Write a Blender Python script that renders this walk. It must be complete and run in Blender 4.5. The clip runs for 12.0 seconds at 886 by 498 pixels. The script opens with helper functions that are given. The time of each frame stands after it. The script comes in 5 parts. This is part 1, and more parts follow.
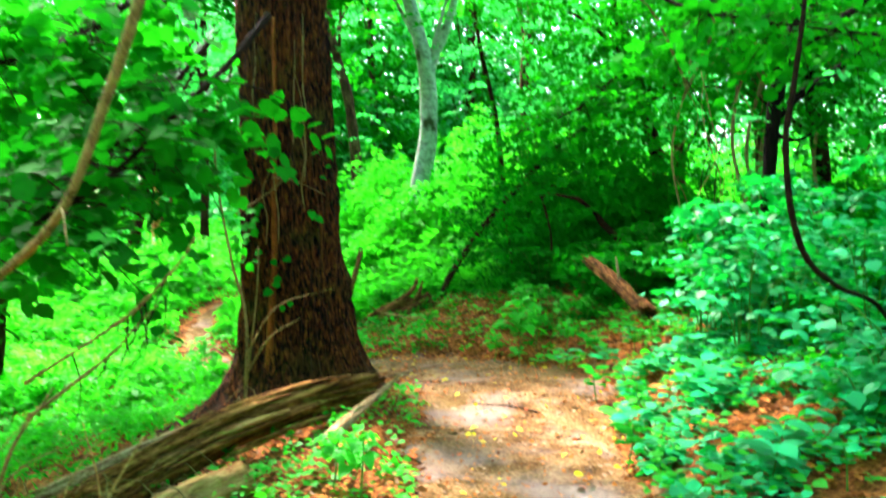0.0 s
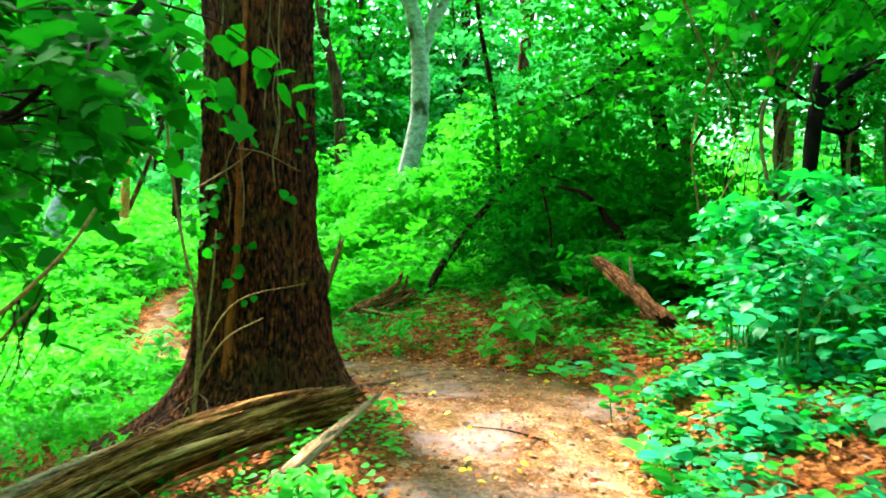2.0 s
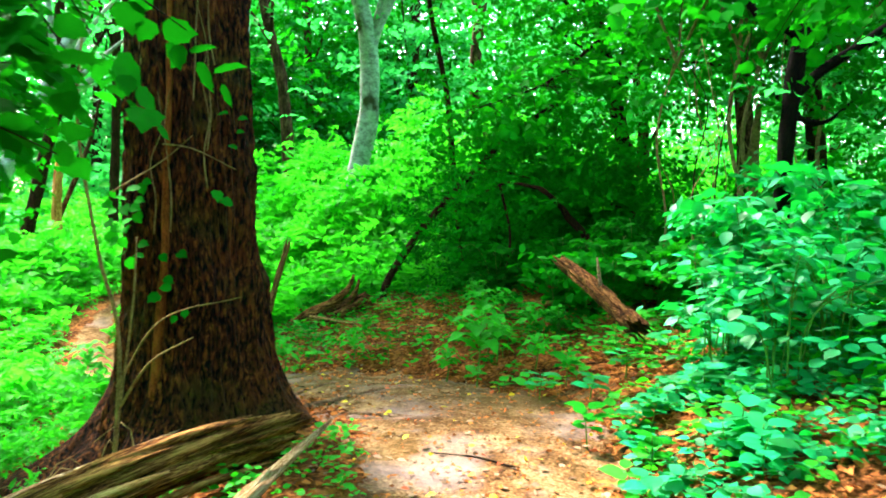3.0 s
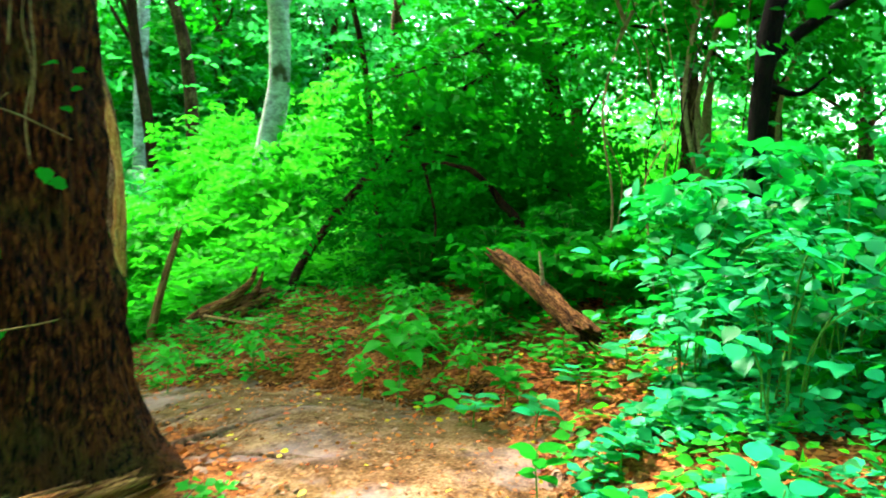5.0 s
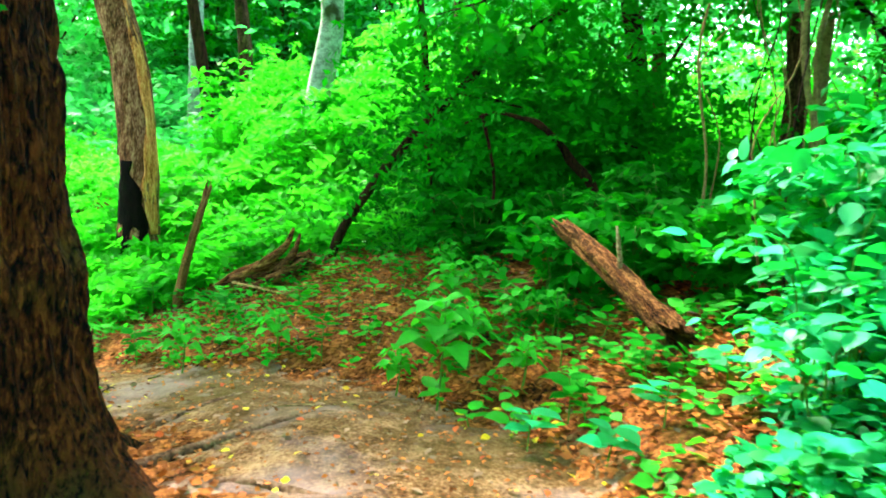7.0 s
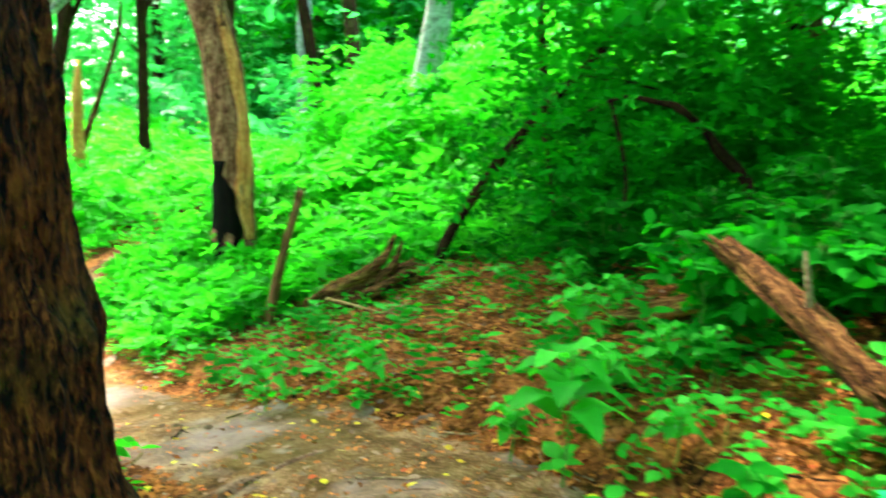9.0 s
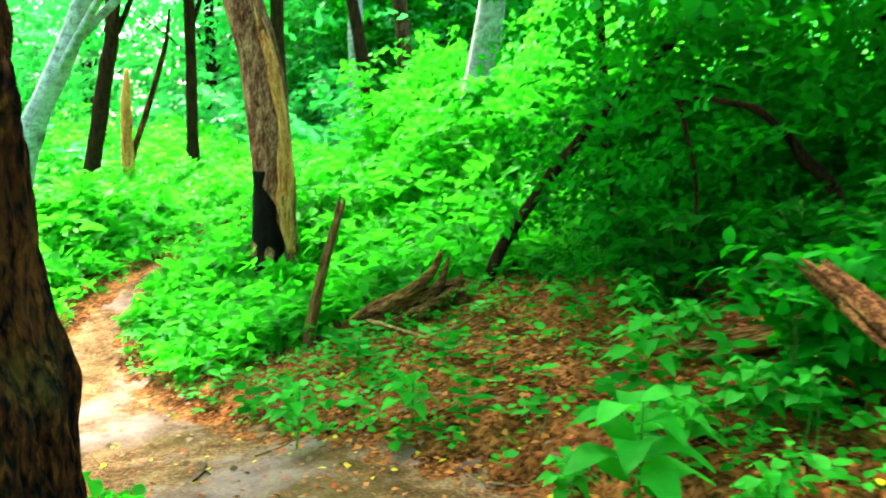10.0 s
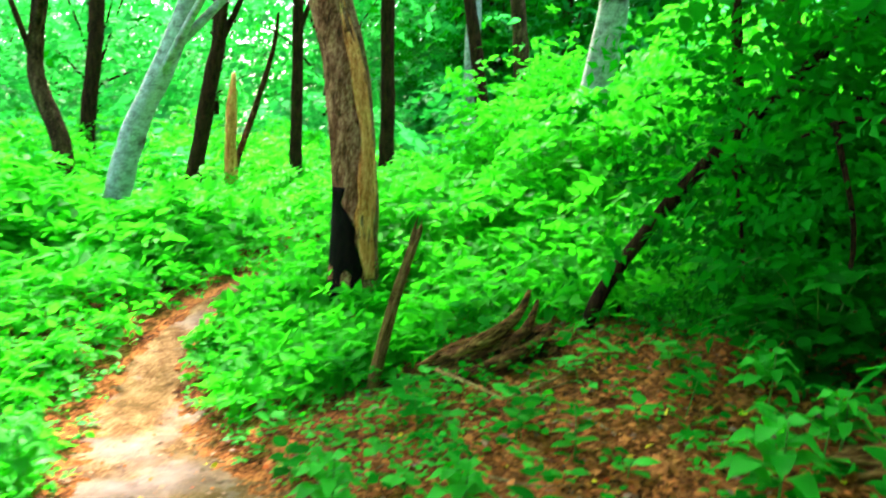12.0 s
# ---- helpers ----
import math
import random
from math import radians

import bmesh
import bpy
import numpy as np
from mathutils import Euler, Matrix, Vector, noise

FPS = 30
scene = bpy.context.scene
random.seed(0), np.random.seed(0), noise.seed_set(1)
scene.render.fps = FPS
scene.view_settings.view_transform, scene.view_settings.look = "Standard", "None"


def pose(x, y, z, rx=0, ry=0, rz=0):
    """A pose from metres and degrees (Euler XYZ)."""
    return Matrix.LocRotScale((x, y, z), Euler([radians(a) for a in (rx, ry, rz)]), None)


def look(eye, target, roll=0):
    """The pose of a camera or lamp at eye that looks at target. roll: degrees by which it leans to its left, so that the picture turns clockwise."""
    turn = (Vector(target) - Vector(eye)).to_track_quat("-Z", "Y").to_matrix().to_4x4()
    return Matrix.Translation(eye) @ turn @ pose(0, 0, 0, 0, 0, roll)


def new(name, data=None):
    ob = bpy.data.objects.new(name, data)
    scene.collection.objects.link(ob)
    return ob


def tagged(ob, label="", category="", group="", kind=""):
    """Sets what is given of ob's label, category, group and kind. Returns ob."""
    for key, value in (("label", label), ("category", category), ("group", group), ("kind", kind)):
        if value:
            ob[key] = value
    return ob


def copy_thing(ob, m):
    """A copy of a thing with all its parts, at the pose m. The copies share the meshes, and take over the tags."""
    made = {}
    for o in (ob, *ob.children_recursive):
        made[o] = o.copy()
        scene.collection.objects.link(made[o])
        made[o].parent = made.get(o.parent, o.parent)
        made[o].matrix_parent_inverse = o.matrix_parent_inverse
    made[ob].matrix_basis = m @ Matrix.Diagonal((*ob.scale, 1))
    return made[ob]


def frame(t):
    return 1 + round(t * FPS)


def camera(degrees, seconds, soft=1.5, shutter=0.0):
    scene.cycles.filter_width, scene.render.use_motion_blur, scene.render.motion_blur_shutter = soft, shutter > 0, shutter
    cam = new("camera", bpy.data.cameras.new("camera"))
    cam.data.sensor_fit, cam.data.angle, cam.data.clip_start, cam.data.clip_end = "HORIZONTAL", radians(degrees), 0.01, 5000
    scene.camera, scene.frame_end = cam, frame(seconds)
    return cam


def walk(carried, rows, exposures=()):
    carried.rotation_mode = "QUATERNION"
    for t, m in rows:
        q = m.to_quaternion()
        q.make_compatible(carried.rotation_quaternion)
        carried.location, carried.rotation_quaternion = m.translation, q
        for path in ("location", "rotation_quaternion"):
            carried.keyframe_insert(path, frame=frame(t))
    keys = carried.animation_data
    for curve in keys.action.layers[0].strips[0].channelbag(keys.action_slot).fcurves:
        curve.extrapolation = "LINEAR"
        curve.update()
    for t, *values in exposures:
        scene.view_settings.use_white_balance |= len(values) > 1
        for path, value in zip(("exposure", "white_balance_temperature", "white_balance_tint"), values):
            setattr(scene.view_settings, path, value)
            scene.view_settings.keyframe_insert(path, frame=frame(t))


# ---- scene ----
cam = camera(56.9, 12.0, soft=1.9, shutter=0.8)
EXPOSURE = 4.15
METRES, EYE, TILT, LEAN, TURN = 6.5, 1.5, -2.0, 0.0, 0.0
ROWS = [
    (0.0, 0.0, 0.0, 0.0, 0.0, 0.0, 0.0),
    (0.5, -0.0036, 0.0387, -0.0041, -1.83, -2.32, -0.07),
    (1.0, -0.0031, 0.085, 0.0035, -3.35, -0.18, -0.92),
    (1.5, -0.0065, 0.1181, 0.0006, -1.29, -0.3, -1.41),
    (2.0, -0.012, 0.158, -0.0015, -1.2, -0.46, -2.23),
    (2.5, -0.0154, 0.2019, 0.0039, -3.55, -0.4, -1.56),
    (4.5, 0.007, 0.3792, 0.007, -6.56, -1.49, -1.89),
    (5.0, 0.012, 0.4243, 0.0155, -9.97, -1.73, -1.43),
    (5.5, 0.0207, 0.4622, 0.02, -10.85, -2.61, -0.72),
    (6.0, 0.0365, 0.5035, 0.0242, -10.1, -3.62, -2.2),
    (6.5, 0.0466, 0.5434, 0.0271, -6.5, -5.0, -2.4),
    (8.5, 0.0557, 0.712, 0.0434, -3.62, -5.77, -2.51),
    (9.0, 0.0593, 0.7468, 0.0511, 2.82, -6.96, -1.06),
    (9.5, 0.0614, 0.7891, 0.0514, 5.24, -5.18, -1.35),
    (10.0, 0.0623, 0.8311, 0.0579, 6.73, -6.79, -0.42),
    (10.5, 0.0652, 0.8682, 0.0633, 9.5, -7.89, -0.01),
    (11.0, 0.075, 0.9057, 0.0684, 13.14, -7.67, -1.16),
    (11.5, 0.0785, 0.9377, 0.072, 16.46, -7.88, -1.29),
    (12.0, 0.0772, 0.9837, 0.0716, 15.46, -6.36, -2.14),
]
walk(cam, [(t, pose(0, 0, EYE, TILT, LEAN, TURN) @ pose(METRES * x, METRES * y, METRES * z, 90 + pitch, roll, yaw)) for t, x, y, z, yaw, pitch, roll in ROWS],
     [(0.0, EXPOSURE + 0.1), (4.5, EXPOSURE + 0.05), (6.0, EXPOSURE + 0.45), (9.0, EXPOSURE + 0.5), (10.0, EXPOSURE + 0.4), (11.3, EXPOSURE + 0.35), (12.0, EXPOSURE + 0.1)])

# ---- light: a bright overcast sky above the wood ----
SUN_UP, SUN_ROUND = 52.0, 35.0
world = bpy.data.worlds.new("world")
scene.world = world
world.use_nodes = True
sky = world.node_tree.nodes.new("ShaderNodeTexSky")
sky.sky_type, sky.sun_disc = "NISHITA", False
sky.sun_elevation, sky.sun_rotation = radians(SUN_UP), radians(-SUN_ROUND)
sky.air_density, sky.dust_density = 1.0, 3.0
back = world.node_tree.nodes["Background"]
back.inputs["Strength"].default_value = 0.10
world.node_tree.links.new(sky.outputs["Color"], back.inputs["Color"])
lamp = bpy.data.lights.new("sun", "SUN")
lamp.energy, lamp.angle, lamp.color = 2.7, radians(10), (1.0, 0.95, 0.86)
sun = new("sun", lamp)
far_sun = Vector((-math.sin(radians(SUN_ROUND)) * math.cos(radians(SUN_UP)), math.cos(radians(SUN_ROUND)) * math.cos(radians(SUN_UP)), math.sin(radians(SUN_UP))))
sun.matrix_world = look(far_sun * 60, (0, 0, 0))


# ---- materials ----
def nodes_of(name):
    mat = bpy.data.materials.new(name)
    mat.use_nodes = True
    t = mat.node_tree
    return mat, t.nodes, t.links, t.nodes["Principled BSDF"], t.nodes["Material Output"]


def ramp_of(nodes, stops):
    r = nodes.new("ShaderNodeValToRGB")
    el = r.color_ramp.elements
    while len(el) < len(stops):
        el.new(0.5)
    for e, (at, col) in zip(el, stops):
        e.position, e.color = at, (*col, 1)
    return r


def leaf_material(name, dark, light, glow, through_part=0.45, rough=0.45, shine=0.4):
    """Thin leaf: a skin with some gloss, and light that passes through; each leaf has its own shade."""
    mat, nodes, links, skin, out = nodes_of(name)
    geo = nodes.new("ShaderNodeNewGeometry")
    ramp = ramp_of(nodes, [(0.0, dark), (0.6, [(a + b) / 2 for a, b in zip(dark, light)]), (1.0, light)])
    info = nodes.new("ShaderNodeObjectInfo")
    both = nodes.new("ShaderNodeMath")
    both.operation = "ADD"
    links.new(geo.outputs["Random Per Island"], both.inputs[0])
    links.new(info.outputs["Random"], both.inputs[1])
    part_of = nodes.new("ShaderNodeMath")
    part_of.operation = "FRACT"
    links.new(both.outputs["Value"], part_of.inputs[0])
    links.new(part_of.outputs["Value"], ramp.inputs["Fac"])
    coord = nodes.new("ShaderNodeTexCoord")
    blot = nodes.new("ShaderNodeTexNoise")
    blot.inputs["Scale"].default_value, blot.inputs["Detail"].default_value = 30, 4
    links.new(coord.outputs["Object"], blot.inputs["Vector"])
    tone = nodes.new("ShaderNodeHueSaturation")
    span = nodes.new("ShaderNodeMapRange")
    span.inputs["To Min"].default_value, span.inputs["To Max"].default_value = 0.65, 1.35
    links.new(blot.outputs["Fac"], span.inputs["Value"])
    links.new(span.outputs["Result"], tone.inputs["Value"])
    links.new(ramp.outputs["Color"], tone.inputs["Color"])
    links.new(tone.outputs["Color"], skin.inputs["Base Color"])
    skin.inputs["Roughness"].default_value = rough
    skin.inputs["Specular IOR Level"].default_value = shine
    trans = nodes.new("ShaderNodeBsdfTranslucent")
    trans.inputs["Color"].default_value = (*glow, 1)
    mix = nodes.new("ShaderNodeMixShader")
    mix.inputs["Fac"].default_value = through_part
    links.new(skin.outputs["BSDF"], mix.inputs[1])
    links.new(trans.outputs["BSDF"], mix.inputs[2])
    links.new(mix.outputs["Shader"], out.inputs["Surface"])
    return mat


def rough_material(name, stops, scale, stretch=(1, 1, 1), rough=0.9, bump=0.4, fine=6.0, stains=(), shine=0.05):
    """Grain at two scales, with relief; each stain lays a colour over it in patches."""
    mat, nodes, links, skin, out = nodes_of(name)
    coord = nodes.new("ShaderNodeTexCoord")
    mapping = nodes.new("ShaderNodeMapping")
    mapping.inputs["Scale"].default_value = stretch
    links.new(coord.outputs["Object"], mapping.inputs["Vector"])
    a = nodes.new("ShaderNodeTexNoise")
    a.inputs["Scale"].default_value, a.inputs["Detail"].default_value, a.inputs["Roughness"].default_value = scale, 8, 0.65
    links.new(mapping.outputs["Vector"], a.inputs["Vector"])
    b = nodes.new("ShaderNodeTexNoise")
    b.inputs["Scale"].default_value, b.inputs["Detail"].default_value = scale * fine, 5
    links.new(mapping.outputs["Vector"], b.inputs["Vector"])
    add = nodes.new("ShaderNodeMath")
    add.operation = "MULTIPLY_ADD"
    add.inputs[1].default_value = 0.45
    links.new(b.outputs["Fac"], add.inputs[0])
    less = nodes.new("ShaderNodeMath")
    less.operation = "MULTIPLY"
    less.inputs[1].default_value = 0.6
    links.new(a.outputs["Fac"], less.inputs[0])
    links.new(less.outputs["Value"], add.inputs[2])
    ramp = ramp_of(nodes, [(0.525 + (at - 0.525) * 0.55, col) for at, col in stops])
    links.new(add.outputs["Value"], ramp.inputs["Fac"])
    colour = ramp.outputs["Color"]
    for stain in stains:
        c = nodes.new("ShaderNodeTexNoise")
        c.inputs["Scale"].default_value, c.inputs["Detail"].default_value = stain[1], 6
        links.new(coord.outputs["Object"], c.inputs["Vector"])
        edge = nodes.new("ShaderNodeMapRange")
        edge.inputs["From Min"].default_value, edge.inputs["From Max"].default_value = stain[2], stain[2] + (stain[3] if len(stain) > 3 else 0.12)
        links.new(c.outputs["Fac"], edge.inputs["Value"])
        mix = nodes.new("ShaderNodeMix")
        mix.data_type = "RGBA"
        links.new(edge.outputs["Result"], mix.inputs["Factor"])
        links.new(colour, mix.inputs["A"])
        mix.inputs["B"].default_value = (*stain[0], 1)
        colour = mix.outputs["Result"]
    links.new(colour, skin.inputs["Base Color"])
    skin.inputs["Roughness"].default_value = rough
    skin.inputs["Specular IOR Level"].default_value = shine
    relief = nodes.new("ShaderNodeBump")
    relief.inputs["Strength"].default_value, relief.inputs["Distance"].default_value = bump, 0.02
    links.new(add.outputs["Value"], relief.inputs["Height"])
    links.new(relief.outputs["Normal"], skin.inputs["Normal"])
    return mat


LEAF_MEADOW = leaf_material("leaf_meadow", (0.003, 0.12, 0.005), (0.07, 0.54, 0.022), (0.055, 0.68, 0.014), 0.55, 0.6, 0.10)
# Darker copy for leaves in shade: the shade is in its colour.
LEAF_SHADED = leaf_material("leaf_shaded", (0.0015, 0.040, 0.002), (0.007, 0.16, 0.005), (0.006, 0.22, 0.004), 0.35, 0.7, 0.02)
# The bluish tint puts the sky's reflection into the leaf colour.
LEAF_SKY_SHEEN = leaf_material("leaf_sky_sheen", (0.002, 0.10, 0.017), (0.012, 0.46, 0.145), (0.006, 0.46, 0.03), 0.32, 0.5, 0.16)
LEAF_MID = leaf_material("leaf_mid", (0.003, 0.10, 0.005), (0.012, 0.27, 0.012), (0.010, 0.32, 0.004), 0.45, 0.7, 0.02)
LEAF_HERB = leaf_material("leaf_herb", (0.010, 0.22, 0.010), (0.05, 0.48, 0.03), (0.045, 0.56, 0.010), 0.45, 0.5, 0.10)
# Lighter, bluer green: the haze of distance is mixed into the leaf colour.
LEAF_HAZED = leaf_material("leaf_hazed", (0.002, 0.10, 0.022), (0.05, 0.50, 0.12), (0.045, 0.60, 0.08), 0.55, 0.5, 0.2)
LITTER_BROWN = leaf_material("litter_brown", (0.06, 0.016, 0.003), (0.46, 0.14, 0.024), (0.3, 0.08, 0.012), 0.15, 0.8, 0.1)
LITTER_TAN = leaf_material("litter_tan", (0.16, 0.038, 0.006), (0.62, 0.20, 0.042), (0.5, 0.16, 0.03), 0.15, 0.8, 0.1)
LITTER_GREY = leaf_material("litter_grey", (0.10, 0.055, 0.03), (0.34, 0.20, 0.12), (0.2, 0.1, 0.04), 0.1, 0.85, 0.15)
LITTER_YELLOW = leaf_material("litter_yellow", (0.50, 0.30, 0.005), (0.72, 0.60, 0.01), (0.6, 0.4, 0.01), 0.2, 0.6, 0.2)
LITTER_RED = leaf_material("litter_red", (0.38, 0.04, 0.006), (0.60, 0.12, 0.01), (0.5, 0.06, 0.01), 0.2, 0.6, 0.2)


def plated_bark(name, deep, mid, high, moss):
    """Bark in narrow upright flakes with dark cracks between them, patches of moss, and fine grain."""
    mat, nodes, links, skin, out = nodes_of(name)
    coord = nodes.new("ShaderNodeTexCoord")
    warp = nodes.new("ShaderNodeTexNoise")
    warp.inputs["Scale"].default_value, warp.inputs["Detail"].default_value = 5, 4
    links.new(coord.outputs["Object"], warp.inputs["Vector"])
    shift = nodes.new("ShaderNodeVectorMath")
    shift.operation = "MULTIPLY_ADD"
    shift.inputs[1].default_value = (0.04, 0.04, 0.10)
    links.new(warp.outputs["Color"], shift.inputs[0])
    links.new(coord.outputs["Object"], shift.inputs[2])
    mapping = nodes.new("ShaderNodeMapping")
    mapping.inputs["Scale"].default_value = (1, 1, 0.30)
    links.new(shift.outputs["Vector"], mapping.inputs["Vector"])
    flake = nodes.new("ShaderNodeTexNoise")
    flake.inputs["Scale"].default_value, flake.inputs["Detail"].default_value, flake.inputs["Roughness"].default_value = 42, 3, 0.6
    links.new(mapping.outputs["Vector"], flake.inputs["Vector"])
    crack = nodes.new("ShaderNodeMapRange")
    crack.inputs["From Min"].default_value, crack.inputs["From Max"].default_value = 0.34, 0.60
    links.new(flake.outputs["Fac"], crack.inputs["Value"])
    grain = nodes.new("ShaderNodeTexNoise")
    grain.inputs["Scale"].default_value, grain.inputs["Detail"].default_value, grain.inputs["Roughness"].default_value = 22, 8, 0.7
    links.new(mapping.outputs["Vector"], grain.inputs["Vector"])
    height = nodes.new("ShaderNodeMath")
    height.operation = "MULTIPLY"
    links.new(crack.outputs["Result"], height.inputs[0])
    links.new(grain.outputs["Fac"], height.inputs[1])
    ramp = ramp_of(nodes, [(0.10, deep), (0.42, mid), (0.70, high)])
    links.new(height.outputs["Value"], ramp.inputs["Fac"])
    colour = ramp.outputs["Color"]
    for tint, scale, at, most in [((0.12, 0.030, 0.005), 1.7, 0.50, 0.6), (moss, 2.3, 0.54, 0.5), ((0.006, 0.003, 0.0012), 1.3, 0.54, 0.5)]:
        patch = nodes.new("ShaderNodeTexNoise")
        patch.inputs["Scale"].default_value, patch.inputs["Detail"].default_value = scale, 7
        links.new(coord.outputs["Object"], patch.inputs["Vector"])
        edge = nodes.new("ShaderNodeMapRange")
        edge.inputs["From Min"].default_value, edge.inputs["From Max"].default_value, edge.inputs["To Max"].default_value = at, at + 0.12, most
        links.new(patch.outputs["Fac"], edge.inputs["Value"])
        mix = nodes.new("ShaderNodeMix")
        mix.data_type, mix.blend_type = "RGBA", "MIX"
        share = nodes.new("ShaderNodeMath")
        share.operation = "MULTIPLY"
        links.new(edge.outputs["Result"], share.inputs[0])
        links.new(crack.outputs["Result"], share.inputs[1])
        links.new(share.outputs["Value"], mix.inputs["Factor"])
        links.new(colour, mix.inputs["A"])
        mix.inputs["B"].default_value = (*tint, 1)
        colour = mix.outputs["Result"]
    links.new(colour, skin.inputs["Base Color"])
    skin.inputs["Roughness"].default_value, skin.inputs["Specular IOR Level"].default_value = 0.9, 0.08
    relief = nodes.new("ShaderNodeBump")
    relief.inputs["Strength"].default_value, relief.inputs["Distance"].default_value = 1.0, 0.03
    links.new(height.outputs["Value"], relief.inputs["Height"])
    links.new(relief.outputs["Normal"], skin.inputs["Normal"])
    return mat


BARK_BIG = plated_bark("bark_big", (0.0008, 0.0004, 0.0002), (0.046, 0.0118, 0.0022), (0.23, 0.070, 0.014), (0.036, 0.040, 0.007))
BARK_DARK = rough_material("bark_dark", [(0.3, (0.0016, 0.0008, 0.0004)), (0.78, (0.050, 0.021, 0.008))], 8, (2.5, 2.5, 0.6), 0.9, 0.7)
BARK_PALE = rough_material("bark_pale", [(0.25, (0.09, 0.08, 0.065)), (0.5, (0.27, 0.26, 0.24)), (0.8, (0.50, 0.48, 0.46))], 5, (1.6, 1.6, 2.2), 0.8, 0.4, 5, [((0.045, 0.04, 0.02), 2.2, 0.56)])
BARK_GREY = rough_material("bark_grey", [(0.3, (0.005, 0.002, 0.001)), (0.55, (0.042, 0.018, 0.008)), (0.8, (0.15, 0.075, 0.038))], 5, (2.5, 2.5, 0.7), 0.9, 0.7)
BARK_HALF = rough_material("bark_half", [(0.3, (0.006, 0.0022, 0.001)), (0.5, (0.14, 0.042, 0.018)), (0.8, (0.50, 0.22, 0.12))], 6, (2.5, 2.5, 0.7), 0.9, 0.8)
# Backlit darkness painted as bark colour; also used for the stained trunk foot.
BARK_STAIN_BACKLIT = rough_material("bark_stain_backlit", [(0.3, (0.0006, 0.0004, 0.0003)), (0.8, (0.010, 0.0055, 0.003))], 9, (2.5, 2.5, 0.7), 0.9, 0.7)
BARE_WOOD = rough_material("bare_wood", [(0.3, (0.06, 0.014, 0.003)), (0.47, (0.58, 0.15, 0.032)), (0.70, (0.86, 0.36, 0.12))], 6, (4, 4, 0.5), 0.75, 0.5)
ROTTEN_WOOD = rough_material("rotten_wood", [(0.30, (0.003, 0.001, 0.0003)), (0.5, (0.095, 0.032, 0.007)), (0.80, (0.46, 0.215, 0.06))], 6, (0.4, 5, 5), 0.9, 0.8)
LOG_BARK = rough_material("log_bark", [(0.3, (0.004, 0.0015, 0.0005)), (0.52, (0.075, 0.026, 0.007)), (0.8, (0.34, 0.145, 0.042))], 7, (1.2, 4, 4), 0.9, 1.0)
LOG_RED = rough_material("stem_red", [(0.3, (0.03, 0.006, 0.001)), (0.7, (0.24, 0.065, 0.012))], 14, (3, 3, 0.6), 0.85, 0.6)
STRAW_WOOD = rough_material("straw_wood", [(0.28, (0.08, 0.03, 0.008)), (0.5, (0.32, 0.16, 0.05)), (0.8, (0.60, 0.38, 0.15))], 9, (0.5, 6, 6), 0.85, 0.7)
FALLEN_WOOD = rough_material("fallen_wood", [(0.28, (0.008, 0.003, 0.0008)), (0.5, (0.12, 0.048, 0.014)), (0.8, (0.40, 0.20, 0.065))], 9, (0.5, 6, 6), 0.9, 0.8)
GREY_WOOD = rough_material("grey_wood", [(0.28, (0.035, 0.015, 0.005)), (0.5, (0.20, 0.11, 0.045)), (0.8, (0.54, 0.38, 0.22))], 9, (0.7, 6, 6), 0.85, 0.6)
TWIG_TAN = rough_material("twig_tan", [(0.3, (0.06, 0.035, 0.012)), (0.7, (0.24, 0.16, 0.055))], 20, (1, 1, 1), 0.8, 0.3)
TWIG_DARK = rough_material("twig_dark", [(0.3, (0.002, 0.001, 0.0005)), (0.7, (0.022, 0.010, 0.004))], 20, (1, 1, 1), 0.8, 0.3)
STEM_GREEN = rough_material("stem_green", [(0.3, (0.03, 0.12, 0.012)), (0.7, (0.09, 0.22, 0.03))], 20, (1, 1, 1), 0.6, 0.2)
SOIL = rough_material("soil", [(0.28, (0.010, 0.0028, 0.0006)), (0.5, (0.135, 0.039, 0.008)), (0.8, (0.42, 0.150, 0.038))], 4, (1, 1, 1), 0.95, 1.0, 8, [((0.03, 0.012, 0.004), 1.1, 0.56, 0.2)])
TRAIL = rough_material("trail_earth", [(0.27, (0.026, 0.009, 0.003)), (0.5, (0.135, 0.062, 0.021)), (0.78, (0.36, 0.205, 0.10))], 4.2, (1, 1, 1), 0.95, 1.0, 12,
                       [((0.075, 0.048, 0.012), 0.75, 0.47, 0.3), ((0.27, 0.185, 0.17), 1.3, 0.50, 0.25), ((0.32, 0.24, 0.215), 3.4, 0.60, 0.25), ((0.045, 0.022, 0.008), 5.0, 0.58, 0.25)])
TRAIL_ROOT = rough_material("root_bark", [(0.28, (0.03, 0.014, 0.006)), (0.5, (0.12, 0.06, 0.03)), (0.8, (0.26, 0.16, 0.10))], 6, (1, 1, 1), 0.95, 0.6)


# ---- building helpers ----
rng = np.random.default_rng(7)


